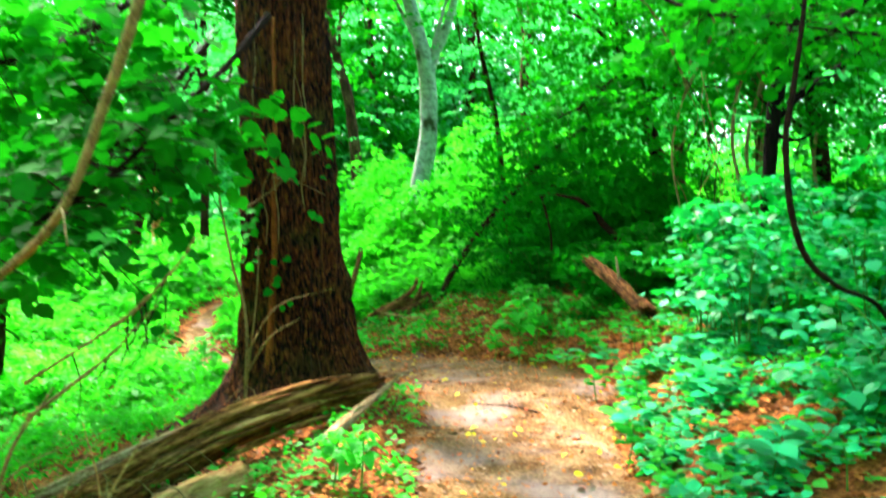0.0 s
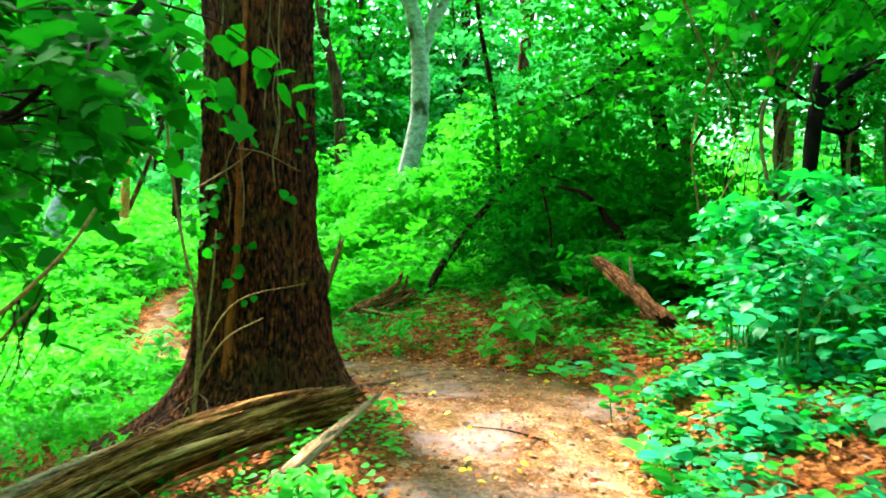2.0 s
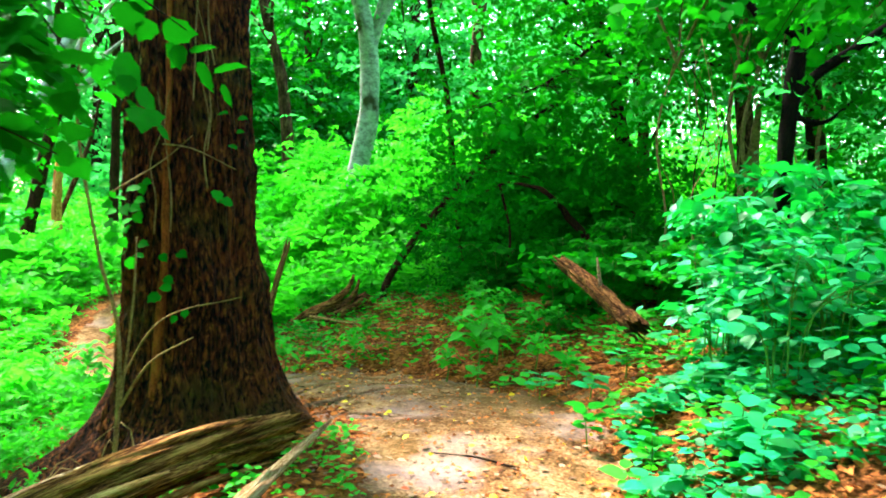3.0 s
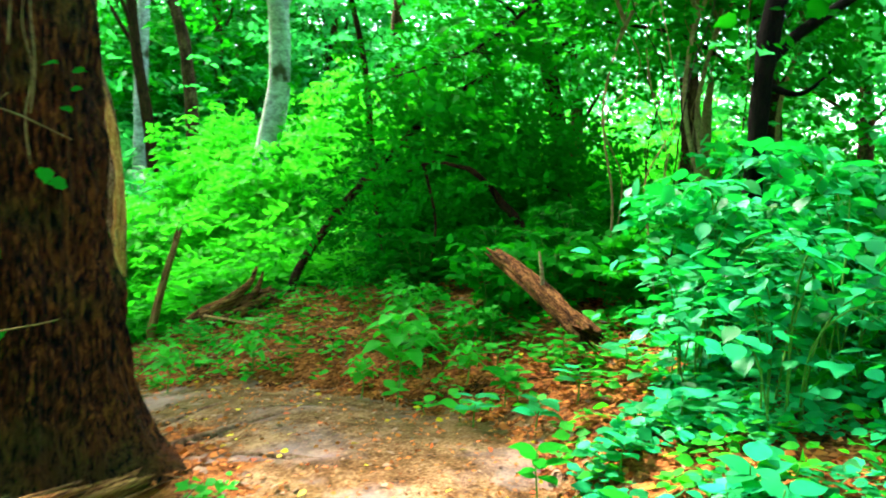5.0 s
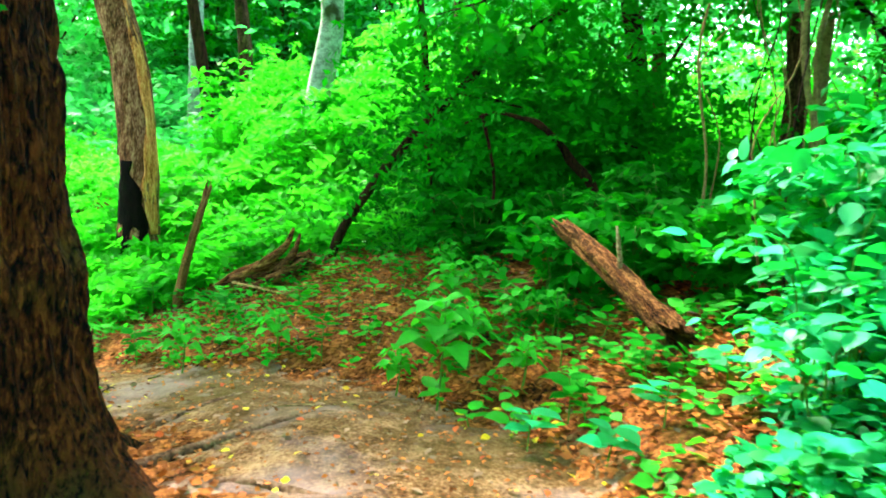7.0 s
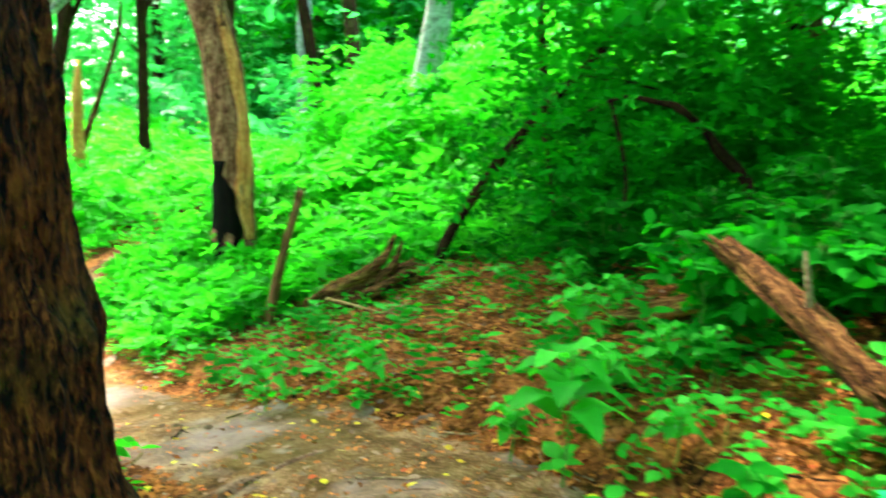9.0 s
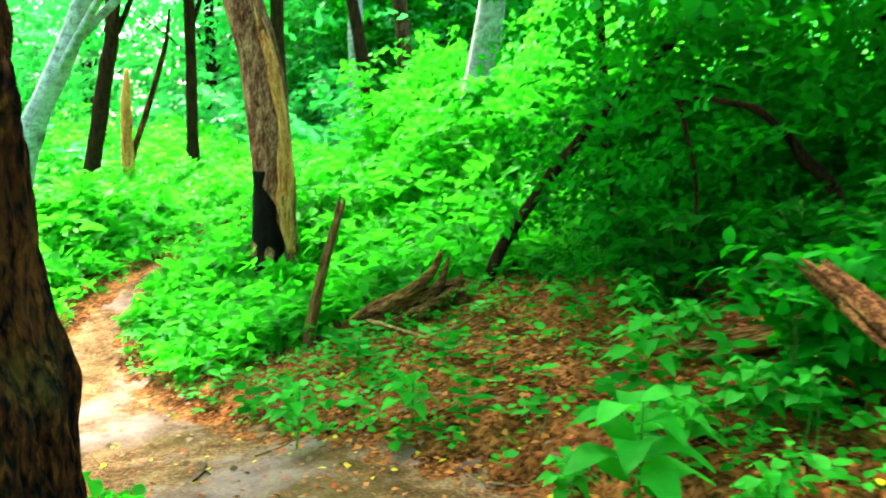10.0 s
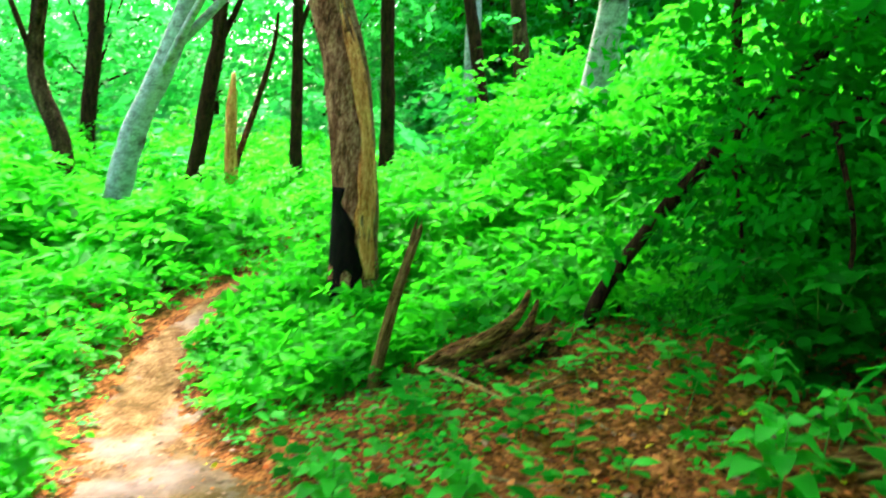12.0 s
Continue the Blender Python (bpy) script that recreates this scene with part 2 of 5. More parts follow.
def mesh_of(name, verts, faces, mat, parent=None, label="", smooth=True):
    """One mesh object from arrays: faces is (n, 3) or (n, 4)."""
    verts, faces = np.asarray(verts, np.float32), np.asarray(faces, np.int32)
    me = bpy.data.meshes.new(name)
    n, k = faces.shape
    me.vertices.add(len(verts))
    me.vertices.foreach_set("co", verts.ravel())
    me.loops.add(n * k)
    me.loops.foreach_set("vertex_index", faces.ravel())
    me.polygons.add(n)
    me.polygons.foreach_set("loop_start", np.arange(0, n * k, k, dtype=np.int32))
    me.polygons.foreach_set("use_smooth", np.full(n, smooth, dtype=bool))
    me.update(calc_edges=True)
    me.validate()
    me.materials.append(mat)
    ob = new(name, me)
    if parent:
        ob.parent = parent
    if label:
        tagged(ob, label)
    return ob


def base_at(name, place, label, category, group="", kind=""):
    ob = new(name)
    ob.location = place
    ob.empty_display_size = 0.1
    return tagged(ob, label, category, group, kind)


def spline(points, n):
    """n points along a smooth curve through the given ones (any number of columns)."""
    p = np.asarray(points, float)
    t = np.linspace(0, len(p) - 1, n)
    i = np.clip(t.astype(int), 0, len(p) - 2)
    f = (t - i)[:, None]
    g = np.gradient(p, axis=0)
    a, b, ga, gb = p[i], p[i + 1], g[i], g[i + 1]
    return (2 * f**3 - 3 * f**2 + 1) * a + (f**3 - 2 * f**2 + f) * ga + (3 * f**2 - 2 * f**3) * b + (f**3 - f**2) * gb


def wobble(points, scale, seed=0):
    """Smooth noise of about -1 to 1 at each point."""
    return np.array([noise.noise(Vector((x * scale + seed * 7.3, y * scale - seed * 3.1, z * scale + seed))) for x, y, z in points])


def tube(points, radii, seg=10, lumps=0.0, lump_scale=4.0, seed=0):
    """A closed tube along points, with uneven skin. Returns verts and quads."""
    p = np.asarray(points, float)
    n = len(p)
    r = np.broadcast_to(np.asarray(radii, float), (n,))
    d = np.gradient(p, axis=0)
    d /= np.linalg.norm(d, axis=1)[:, None] + 1e-9
    up = np.where(np.abs(d[:, 2:3]) > 0.9, np.array([[1.0, 0, 0]]), np.array([[0, 0, 1.0]]))
    up = np.broadcast_to(up[n // 2], (n, 3))
    s = np.cross(d, up)
    s /= np.linalg.norm(s, axis=1)[:, None] + 1e-9
    u = np.cross(s, d)
    a = np.arange(seg) * 2 * np.pi / seg
    v = p[:, None] + r[:, None, None] * (np.cos(a)[None, :, None] * s[:, None] + np.sin(a)[None, :, None] * u[:, None])
    v = v.reshape(-1, 3)
    if lumps:
        out = v - np.repeat(p, seg, axis=0)
        v = v + out * (lumps * wobble(v, lump_scale, seed))[:, None]
    i, j = np.meshgrid(np.arange(n - 1), np.arange(seg), indexing="ij")
    k = (j + 1) % seg
    f = np.stack([i * seg + j, i * seg + k, (i + 1) * seg + k, (i + 1) * seg + j], -1).reshape(-1, 4)
    v = np.vstack([v, p[0], p[-1]])
    j = np.arange(seg)
    k = (j + 1) % seg
    c0, c1 = len(v) - 2, len(v) - 1
    caps = np.vstack([np.stack([k, j, np.full(seg, c0), np.full(seg, c0)], -1), np.stack([(n - 1) * seg + j, (n - 1) * seg + k, np.full(seg, c1), np.full(seg, c1)], -1)])
    return v, f, caps[:, :3]


def joined(pieces):
    """Joins tubes into verts and triangles."""
    vs, fs, at = [], [], 0
    for v, f, c in pieces:
        vs.append(v)
        fs += [f[:, [0, 1, 2]] + at, f[:, [0, 2, 3]] + at, c + at]
        at += len(v)
    return np.vstack(vs), np.vstack(fs)


def rod(name, points, radii, mat, parent=None, label="", seg=8, n=16, lumps=0.0, lump_scale=6.0, seed=0):
    p = spline(points, n)
    r = np.interp(np.linspace(0, 1, n), np.linspace(0, 1, len(np.atleast_1d(radii))), np.atleast_1d(radii))
    v, f = joined([tube(p, r, seg, lumps, lump_scale, seed)])
    return mesh_of(name, v, f, mat, parent, label)


def unit(v):
    return v / (np.linalg.norm(v, axis=-1, keepdims=True) + 1e-9)


SHAPES = {
    "diamond": (np.array([(0, 0, 0), (-0.5, 0.42, 0.10), (0, 1, -0.06), (0.5, 0.42, 0.10)]), np.array([(0, 3, 2), (0, 2, 1)])),
    "pointed": (np.array([(0, 0, 0), (-0.46, 0.30, 0.07), (-0.34, 0.66, 0.04), (0, 1.05, -0.10), (0.34, 0.66, 0.04), (0.46, 0.30, 0.07)]), np.array([(0, 3, 1), (1, 3, 2), (0, 5, 3), (5, 4, 3)])),
    "oval": (np.array([(0, 0, 0), (-0.40, 0.24, 0.03), (-0.46, 0.55, 0.02), (0, 1, -0.12), (0.46, 0.55, 0.02), (0.40, 0.24, 0.03), (0, 0.5, 0.0)]),
             np.array([(0, 6, 1), (1, 6, 2), (2, 6, 3), (3, 6, 4), (4, 6, 5), (5, 6, 0)])),
    "ovate": (np.array([(0, 0, 0), (-0.20, 0.06, 0.02), (-0.38, 0.20, 0.035), (-0.46, 0.38, 0.03), (-0.42, 0.58, 0.015), (-0.27, 0.78, -0.02), (-0.10, 0.92, -0.07), (0, 1.04, -0.13),
                        (0.10, 0.92, -0.07), (0.27, 0.78, -0.02), (0.42, 0.58, 0.015), (0.46, 0.38, 0.03), (0.38, 0.20, 0.035), (0.20, 0.06, 0.02), (0, 0.28, 0.0), (0, 0.62, -0.015)]),
              np.array([(0, 14, 1), (1, 14, 2), (2, 14, 3), (3, 14, 15), (3, 15, 4), (4, 15, 5), (5, 15, 6), (6, 15, 7), (7, 15, 8), (8, 15, 9), (9, 15, 10), (10, 15, 11), (11, 15, 14), (11, 14, 12), (12, 14, 13), (13, 14, 0)])),
    "lobed": (np.array([(0, 0, 0), (-0.30, 0.02, 0.05), (-0.56, 0.30, 0.06), (-0.46, 0.48, 0.04), (-0.42, 0.72, 0.02), (-0.24, 0.80, 0.02), (0, 1.04, -0.12),
                        (0.24, 0.80, 0.02), (0.42, 0.72, 0.02), (0.46, 0.48, 0.04), (0.56, 0.30, 0.06), (0.30, 0.02, 0.05), (0, 0.45, -0.02)]),
              np.array([(12, (k + 1) % 12, k) for k in range(12)])),
}


def leaves(pos, along, face, length, wide=0.6, shape="diamond"):
    """Verts and triangles of many leaves: where each begins, which way it points, where its face looks, its length."""
    tv, tf = SHAPES[shape]
    along = unit(along)
    side = unit(np.cross(along, face))
    face = np.cross(side, along)
    length = np.broadcast_to(length, (len(pos),))[:, None, None]
    wide = np.broadcast_to(wide, (len(pos),))[:, None, None]
    v = pos[:, None] + length * (tv[None, :, 0:1] * wide * side[:, None] + tv[None, :, 1:2] * along[:, None] + tv[None, :, 2:3] * face[:, None])
    f = tf[None] + (np.arange(len(pos)) * len(tv))[:, None, None]
    return v.reshape(-1, 3), f.reshape(-1, 3)


def sprays(start, along, reach, count, size, wide=0.6, shape="diamond", droop=0.25, tilt=0.5, spread=1.0):
    """Leafy twigs: each carries count leaves, left and right in turn, in a loose plane."""
    n = len(start)
    along = unit(along)
    face = unit(np.array([0, 0, 1.0]) + tilt * rng.normal(size=(n, 3)))
    side = unit(np.cross(along, face))
    f = (np.arange(count) + 0.8) / count
    reach = np.broadcast_to(reach, (n,))
    pos = start[:, None] + (reach[:, None] * f)[:, :, None] * along[:, None]
    pos[:, :, 2] -= droop * reach[:, None] * f[None] ** 2
    sign = np.where(np.arange(count) % 2, 1.0, -1.0)[None, :, None]
    go = along[:, None] * (0.45 + rng.uniform(0, 0.4, (n, count, 1))) + spread * sign * side[:, None] + 0.35 * rng.normal(size=(n, count, 3)) - np.array([0, 0, 0.25])
    nrm = face[:, None] + 0.35 * rng.normal(size=(n, count, 3))
    ln = np.broadcast_to(size, (n,))[:, None] * rng.uniform(0.6, 1.25, (n, count))
    return leaves(pos.reshape(-1, 3), go.reshape(-1, 3), nrm.reshape(-1, 3), ln.ravel(), wide, shape)


def stack(parts):
    vs, fs, at = [], [], 0
    for v, f in parts:
        vs.append(v)
        fs.append(f + at)
        at += len(v)
    return np.vstack(vs), np.vstack(fs)


def around(n):
    """n directions, mostly level."""
    a = rng.uniform(0, 2 * np.pi, n)
    return np.stack([np.cos(a), np.sin(a), rng.uniform(-0.2, 0.6, n)], -1)


# ---- the lie of the land ----
# the trail's middle: x, y, z, half width
TRAIL_LINE = spline([(0.35, -14, -0.3, 0.6), (0.4, -4, -0.05, 0.6), (0.42, 1.0, 0.0, 0.62), (0.45, 4.3, 0.03, 0.66), (0.58, 5.8, 0.07, 0.75), (0.5, 7.4, 0.08, 0.85), (-0.05, 8.5, 0.0, 0.75), (-1.0, 9.3, -0.2, 0.62), (-2.0, 10.15, -0.42, 0.56),
                     (-2.9, 11.1, -0.52, 0.42), (-3.62, 12.2, -0.45, 0.26), (-3.92, 13.2, -0.22, 0.17), (-3.86, 14.2, 0.0, 0.14), (-3.3, 15.6, 0.25, 0.13), (-2.5, 18, 0.6, 0.18), (-2.5, 24, 0.9, 0.2)], 260)
TRAIL_GO = unit(np.gradient(TRAIL_LINE[:, :2], axis=0))


def ground(x, y):
    """Height of the ground; the trail runs along a slope that rises to its right and falls to its left."""
    x, y = np.atleast_1d(np.asarray(x, float)), np.atleast_1d(np.asarray(y, float))
    out = np.empty(x.shape)
    for at in range(0, len(x), 20000):
        px, py = x[at:at + 20000], y[at:at + 20000]
        dx, dy = px[:, None] - TRAIL_LINE[None, :, 0], py[:, None] - TRAIL_LINE[None, :, 1]
        w = 1 / (dx**2 + dy**2 + 0.05) ** 3
        w /= w.sum(1, keepdims=True)
        z = (w * TRAIL_LINE[None, :, 2]).sum(1)
        half = (w * TRAIL_LINE[None, :, 3]).sum(1)
        sd = (w * (dx * TRAIL_GO[None, :, 1] - dy * TRAIL_GO[None, :, 0])).sum(1)
        s = np.clip((sd - half + 0.1) / 0.5, 0, 1)
        right = 0.14 * s * s * (3 - 2 * s) + 0.24 * np.clip(sd - 0.7, 0, 2.2) + 0.04 * np.clip(sd - 2.9, 0, 12)
        near = 1 / (1 + np.exp(np.clip((py - 9.3) * 1.6, -50, 50)))
        left = -near * 0.2 * np.clip(-sd - 1.1, 0, 3.2) + (1 - near) * 0.06 * np.clip(-sd - 0.6, 0, 8)
        out[at:at + 20000] = z + np.where(sd > 0, right, left)
    dist = np.hypot(x, y - 8)
    fade = np.clip((dist - 14) / 30, 0, 1)
    rough = 0.035 * np.sin(1.7 * x + 0.6 * np.sin(2.3 * y)) * np.sin(1.9 * y + 1.1 * np.sin(1.3 * x)) + 0.012 * np.sin(5.3 * x + 2 * np.sin(3.1 * y)) * np.sin(4.7 * y)
    return out * (1 - fade) + 0.6 * fade + rough * (1 - fade)


def gz(x, y):
    return float(ground(x, y)[0])


def build_ground():
    near_x, near_y = np.arange(-9, 7.01, 0.1), np.arange(-3, 20.01, 0.1)
    far = np.array([0.3, 0.8, 1.6, 3, 5, 9, 15, 25, 45, 90, 200, 500, 1500])
    xs = np.concatenate([-9 - far[::-1], near_x, 7 + far])
    ys = np.concatenate([-3 - far[::-1], near_y, 20 + far])
    gx, gy = np.meshgrid(xs, ys)
    z = ground(gx.ravel(), gy.ravel())
    v = np.stack([gx.ravel(), gy.ravel(), z], -1)
    nx = len(xs)
    i, j = np.meshgrid(np.arange(len(ys) - 1), np.arange(nx - 1), indexing="ij")
    f = np.stack([i * nx + j, i * nx + j + 1, (i + 1) * nx + j + 1, (i + 1) * nx + j], -1).reshape(-1, 4)
    tagged(mesh_of("ground", v, f, SOIL), "dark brown woodland soil strewn with leaf litter", "ground", kind="structure")


def build_trail():
    m, line = 41, spline(TRAIL_LINE, 1100)
    go = unit(np.gradient(line[:, :2], axis=0))
    out = np.stack([go[:, 1], -go[:, 0]], -1)
    u = np.linspace(-1, 1, m)
    edge = np.array([[noise.noise(Vector((p[0] * 2.2, p[1] * 2.2, k))) * 0.28 + noise.noise(Vector((p[0] * 7, p[1] * 7, k))) * 0.14 for k in (0.5, 9.5)] for p in line])
    half = line[:, 3:4] * 1.15 * (1 + np.where(u[None] < 0, edge[:, :1], edge[:, 1:]))
    x = line[:, 0:1] + half * u * out[:, 0:1]
    y = line[:, 1:2] + half * u * out[:, 1:2]
    fray = np.array([noise.noise(Vector((a * 5, b * 5, 2))) + 0.8 * noise.noise(Vector((a * 17, b * 17, 4))) for a, b in zip(x.ravel(), y.ravel())])
    z = ground(x.ravel(), y.ravel()) + 0.012 + 0.006 * fray - np.clip(np.abs(np.tile(u, len(line))) - 0.5, 0, 1) * (0.03 - 0.035 * fray)
    v = np.stack([x.ravel(), y.ravel(), z], -1)
    i, j = np.meshgrid(np.arange(len(line) - 1), np.arange(m - 1), indexing="ij")
    f = np.stack([i * m + j, i * m + j + 1, (i + 1) * m + j + 1, (i + 1) * m + j], -1).reshape(-1, 4)
    tagged(mesh_of("path", v, f, TRAIL), "trodden bare earth footpath, pale and dusty", "path", kind="structure")


build_ground()
build_trail()


def off_trail(x, y, gap=0.0):
    d = np.hypot(x[:, None] - TRAIL_LINE[None, :, 0], y[:, None] - TRAIL_LINE[None, :, 1])
    k = d.argmin(1)
    return d[np.arange(len(x)), k] > TRAIL_LINE[k, 3] + gap


# ---- trees ----
def big_trunk():
    """The great trunk beside the trail: furrowed bark, roots that spread into the ground."""
    cx, cy = -1.34, 7.30
    ob = base_at("big_tree", (cx, cy, -0.1), "massive old tree with dark furrowed brown bark and spreading roots", "tree")
    seg, zs = 144, np.concatenate([np.linspace(-0.75, 3.4, 160), np.linspace(3.5, 13, 60)])
    a = np.arange(seg) * 2 * np.pi / seg
    z, t = np.meshgrid(zs, a, indexing="ij")
    lobe = sum(s * np.exp(-((((t - d + np.pi) % (2 * np.pi)) - np.pi) / w) ** 2) for d, s, w in [(-0.35, 1.0, 0.38), (-1.5, 0.35, 0.5), (3.6, 0.4, 0.4), (2.3, 0.5, 0.4), (1.1, 0.7, 0.4)])
    flare = np.exp(-np.clip(z + 0.1, -0.18, None) / 0.26) * (0.10 + 0.62 * lobe) + np.exp(-np.clip(z, 0, None) / 1.0) * 0.07
    r = 0.415 - 0.012 * z + flare
    r = np.clip(r, 0.12, 2)
    warp = np.array([noise.noise(Vector((math.cos(b) * 2.5, math.sin(b) * 2.5, h * 0.9))) for h, b in zip(z.ravel(), t.ravel())]).reshape(z.shape)
    ridge = np.array([abs(noise.noise(Vector((math.cos(b) * 11, math.sin(b) * 11, h * 1.5 + 3)))) for h, b in zip(z.ravel(), t.ravel())]).reshape(z.shape)
    fine = np.array([noise.noise(Vector((math.cos(b) * 26, math.sin(b) * 26, h * 9))) for h, b in zip(z.ravel(), t.ravel())]).reshape(z.shape)
    r = r * (1 + 0.035 * warp) + 0.075 * (ridge - 0.2) + 0.022 * fine
    # a broken step in the bark at chest height
    r = r + 0.055 / (1 + np.exp(np.clip((z - 1.05 - 0.12 * warp) * 40, -50, 50))) * np.exp(-(((t + 0.2 + np.pi) % (2 * np.pi) - np.pi) / 0.8) ** 2)
    lean = -0.035 * np.clip(z - 1, 0, None)
    v = np.stack([r * np.cos(t) + lean, r * np.sin(t), z], -1).reshape(-1, 3)
    n = len(zs)
    i, j = np.meshgrid(np.arange(n - 1), np.arange(seg), indexing="ij")
    k = (j + 1) % seg
    f = np.stack([i * seg + j, i * seg + k, (i + 1) * seg + k, (i + 1) * seg + j], -1).reshape(-1, 4)
    mesh_of("trunk", v + np.array([0, 0, 0.1]), f, BARK_BIG, ob, "deeply furrowed dark brown bark")
    # Unseen crown added for shade overhead, kept narrow so the trail stays lit.
    limbs, tips = [], []
    for k in range(12):
        d = k * 2.4 + 0.4
        h = 7.6 + 0.4 * k
        p = spline([(-0.3, 0, h), (1.6 * math.cos(d), 1.6 * math.sin(d), h + 0.8), (2.9 * math.cos(d + 0.2), 2.9 * math.sin(d + 0.2), h + 1.6)], 10)
        limbs.append(tube(p, np.linspace(0.16, 0.04, 10), 8, 0.15, 2, k))
        tips += [p[5], p[7], p[9]]
    for q in limbs:
        mesh_of("limb", *joined([q]), BARK_BIG, ob)
    tips = np.repeat(np.array(tips), 190, axis=0)
    st = tips + rng.normal(size=tips.shape) * np.array([1.0, 1.0, 0.6])
    v, f = sprays(st, around(len(st)), 0.5, 7, 0.2)
    mesh_of("crown", v, f, LEAF_MID, ob, "leafy green crown added out of view above")
    return ob


def tree(name, foot, line, radii, bark, label, crown=None, leaf=LEAF_HAZED, group="", seg=12, lumps=0.12, size=0.16, count=500, spread=1.6):
    """A trunk along line (from its foot), limbs near the top, and a crown of loose leafy sprays round crown points."""
    ob = base_at(name, foot, label, "tree", group)
    p = spline(line, 26)
    r = np.interp(np.linspace(0, 1, 26), np.linspace(0, 1, len(radii)), radii)
    v, f = joined([tube(p, r, seg, lumps, 3, len(line))])
    mesh_of("trunk", v, f, bark, ob)
    if crown:
        limbs, pts = [], []
        for k, c in enumerate(crown):
            c = np.array(c, float)
            s = p[min(25, max(8, int(25 * min(1, c[2] / max(p[-1][2], 0.1) * 0.8))))]
            q = spline([s, (s + c) / 2 + np.array([0, 0, 0.25]), c], 8)
            limbs.append(tube(q, np.linspace(max(r[-1] * 0.7, 0.02), 0.012, 8), 6, 0.1, 3, k))
            pts += [q[4], q[6], q[7]]
        for q in limbs:
            mesh_of("limb", *joined([q]), bark, ob)
        pts = np.array(pts)[rng.integers(0, len(pts), count)]
        st = pts + rng.normal(size=pts.shape) * np.array([spread, spread, spread * 0.55]) * 0.55
        v, f = sprays(st, around(count), size * 3, 7, size)
        mesh_of("crown", v, f, leaf, ob)
    return ob


big_tree = big_trunk()
tree("understory_tree", (-5.0, 9.0, gz(-5.0, 9.0)), [(0, 0, -0.1), (0.1, 0, 1.2), (0.0, 0, 2.4), (0.2, -0.1, 3.6), (0.2, 0, 5.0)], [0.09, 0.08, 0.07, 0.05, 0.03], BARK_DARK, "small leafy tree below the slope with low branches",
     [(1.1, -0.9, 1.9), (0.8, -1.3, 2.4), (-0.8, -1.2, 2.0), (1.2, -0.8, 2.9), (0.2, -1.4, 3.2), (-1.4, -0.6, 3.0), (1.0, -1.0, 3.8), (0.2, 0.0, 4.6), (-0.8, -1.0, 4.2), (1.2, -0.9, 4.6)], LEAF_MID, "", 10, 0.15, 0.10, 1900, 0.85)


def bare_strip(parent, line, radii, lo, hi, mid, wide, mat, seed, text="pale reddish wood where bark is missing", name="bare_wood"):
    """A sheet of bare wood where the bark has come off, a few millimetres proud, with ragged sides."""
    p = spline(line, 90)
    r = np.interp(np.linspace(0, 1, 90), np.linspace(0, 1, len(radii)), radii)
    k0, k1 = int(lo * 89), int(hi * 89)
    m = 9
    rows = []
    for k in range(k0, k1):
        f = (k - k0) / (k1 - k0)
        w = wide * (0.25 + 0.75 * math.sin(math.pi * min(1, f * 1.05 + 0.12)) ** 0.5) * (1 + 0.5 * noise.noise(Vector((k * 0.15, seed, 0))))
        c = mid + 0.25 * noise.noise(Vector((k * 0.07, seed, 5)))
        for a in np.linspace(c - w, c + w, m):
            e = 1.03 + 0.07 * noise.noise(Vector((a * 9, k * 0.2, seed)))
            rows.append(p[k] + r[k] * e * np.array([math.cos(a), math.sin(a), 0]))
    n = k1 - k0
    i, j = np.meshgrid(np.arange(n - 1), np.arange(m - 1), indexing="ij")
    f = np.stack([i * m + j, i * m + j + 1, (i + 1) * m + j + 1, (i + 1) * m + j], -1).reshape(-1, 4)
    ob = mesh_of(name, rows, f, mat, parent, text)
    thick = ob.modifiers.new("thick", "SOLIDIFY")
    thick.thickness = 0.02


# the half-barked tree beside the bend; unseen crown points added to shade the ground
LINE = [(-0.02, 0, -0.3), (0, 0, 0.5), (0.0, 0, 1.1), (-0.10, 0, 2.1), (-0.30, 0, 2.9), (-0.5, 0, 4.2), (-0.6, 0, 7.5)]
half_bark = tree("half_barked_tree", (-2.22, 13.3, gz(-2.22, 13.3)), LINE, [0.25, 0.22, 0.21, 0.2, 0.19, 0.17, 0.12], BARK_HALF,
                 "tall tree with dark base and bark peeling off pale wood", [(-0.4, 1.4, 7.0), (-2, 0, 7.4), (0, -1.0, 7.8), (-1.8, 1.9, 7.4), (-2.8, 1.2, 7.6), (-1.2, 1.0, 8.4), (-3.2, 0.4, 8.0), (-0.8, 0.4, 7.2), (-1.8, 0.2, 7.0), (-0.4, 2.2, 7.4), (-1.4, 2.4, 7.4), (0.6, 2.0, 7.5), (-1.2, -0.5, 7.2), (-0.3, -0.3, 7.3)], LEAF_MID, seg=20, lumps=0.10, size=0.2, count=4200, spread=1.4)
bare_strip(half_bark, LINE, [0.25, 0.22, 0.21, 0.2, 0.19, 0.17, 0.12], 0.12, 0.72, -0.62, 0.42, BARE_WOOD, 3)
bare_strip(half_bark, LINE, [0.25, 0.22, 0.21, 0.2, 0.19, 0.17, 0.12], 0.0, 0.34, -2.1, 1.25, BARK_STAIN_BACKLIT, 5, "blackened bark at the foot", "dark_bark")

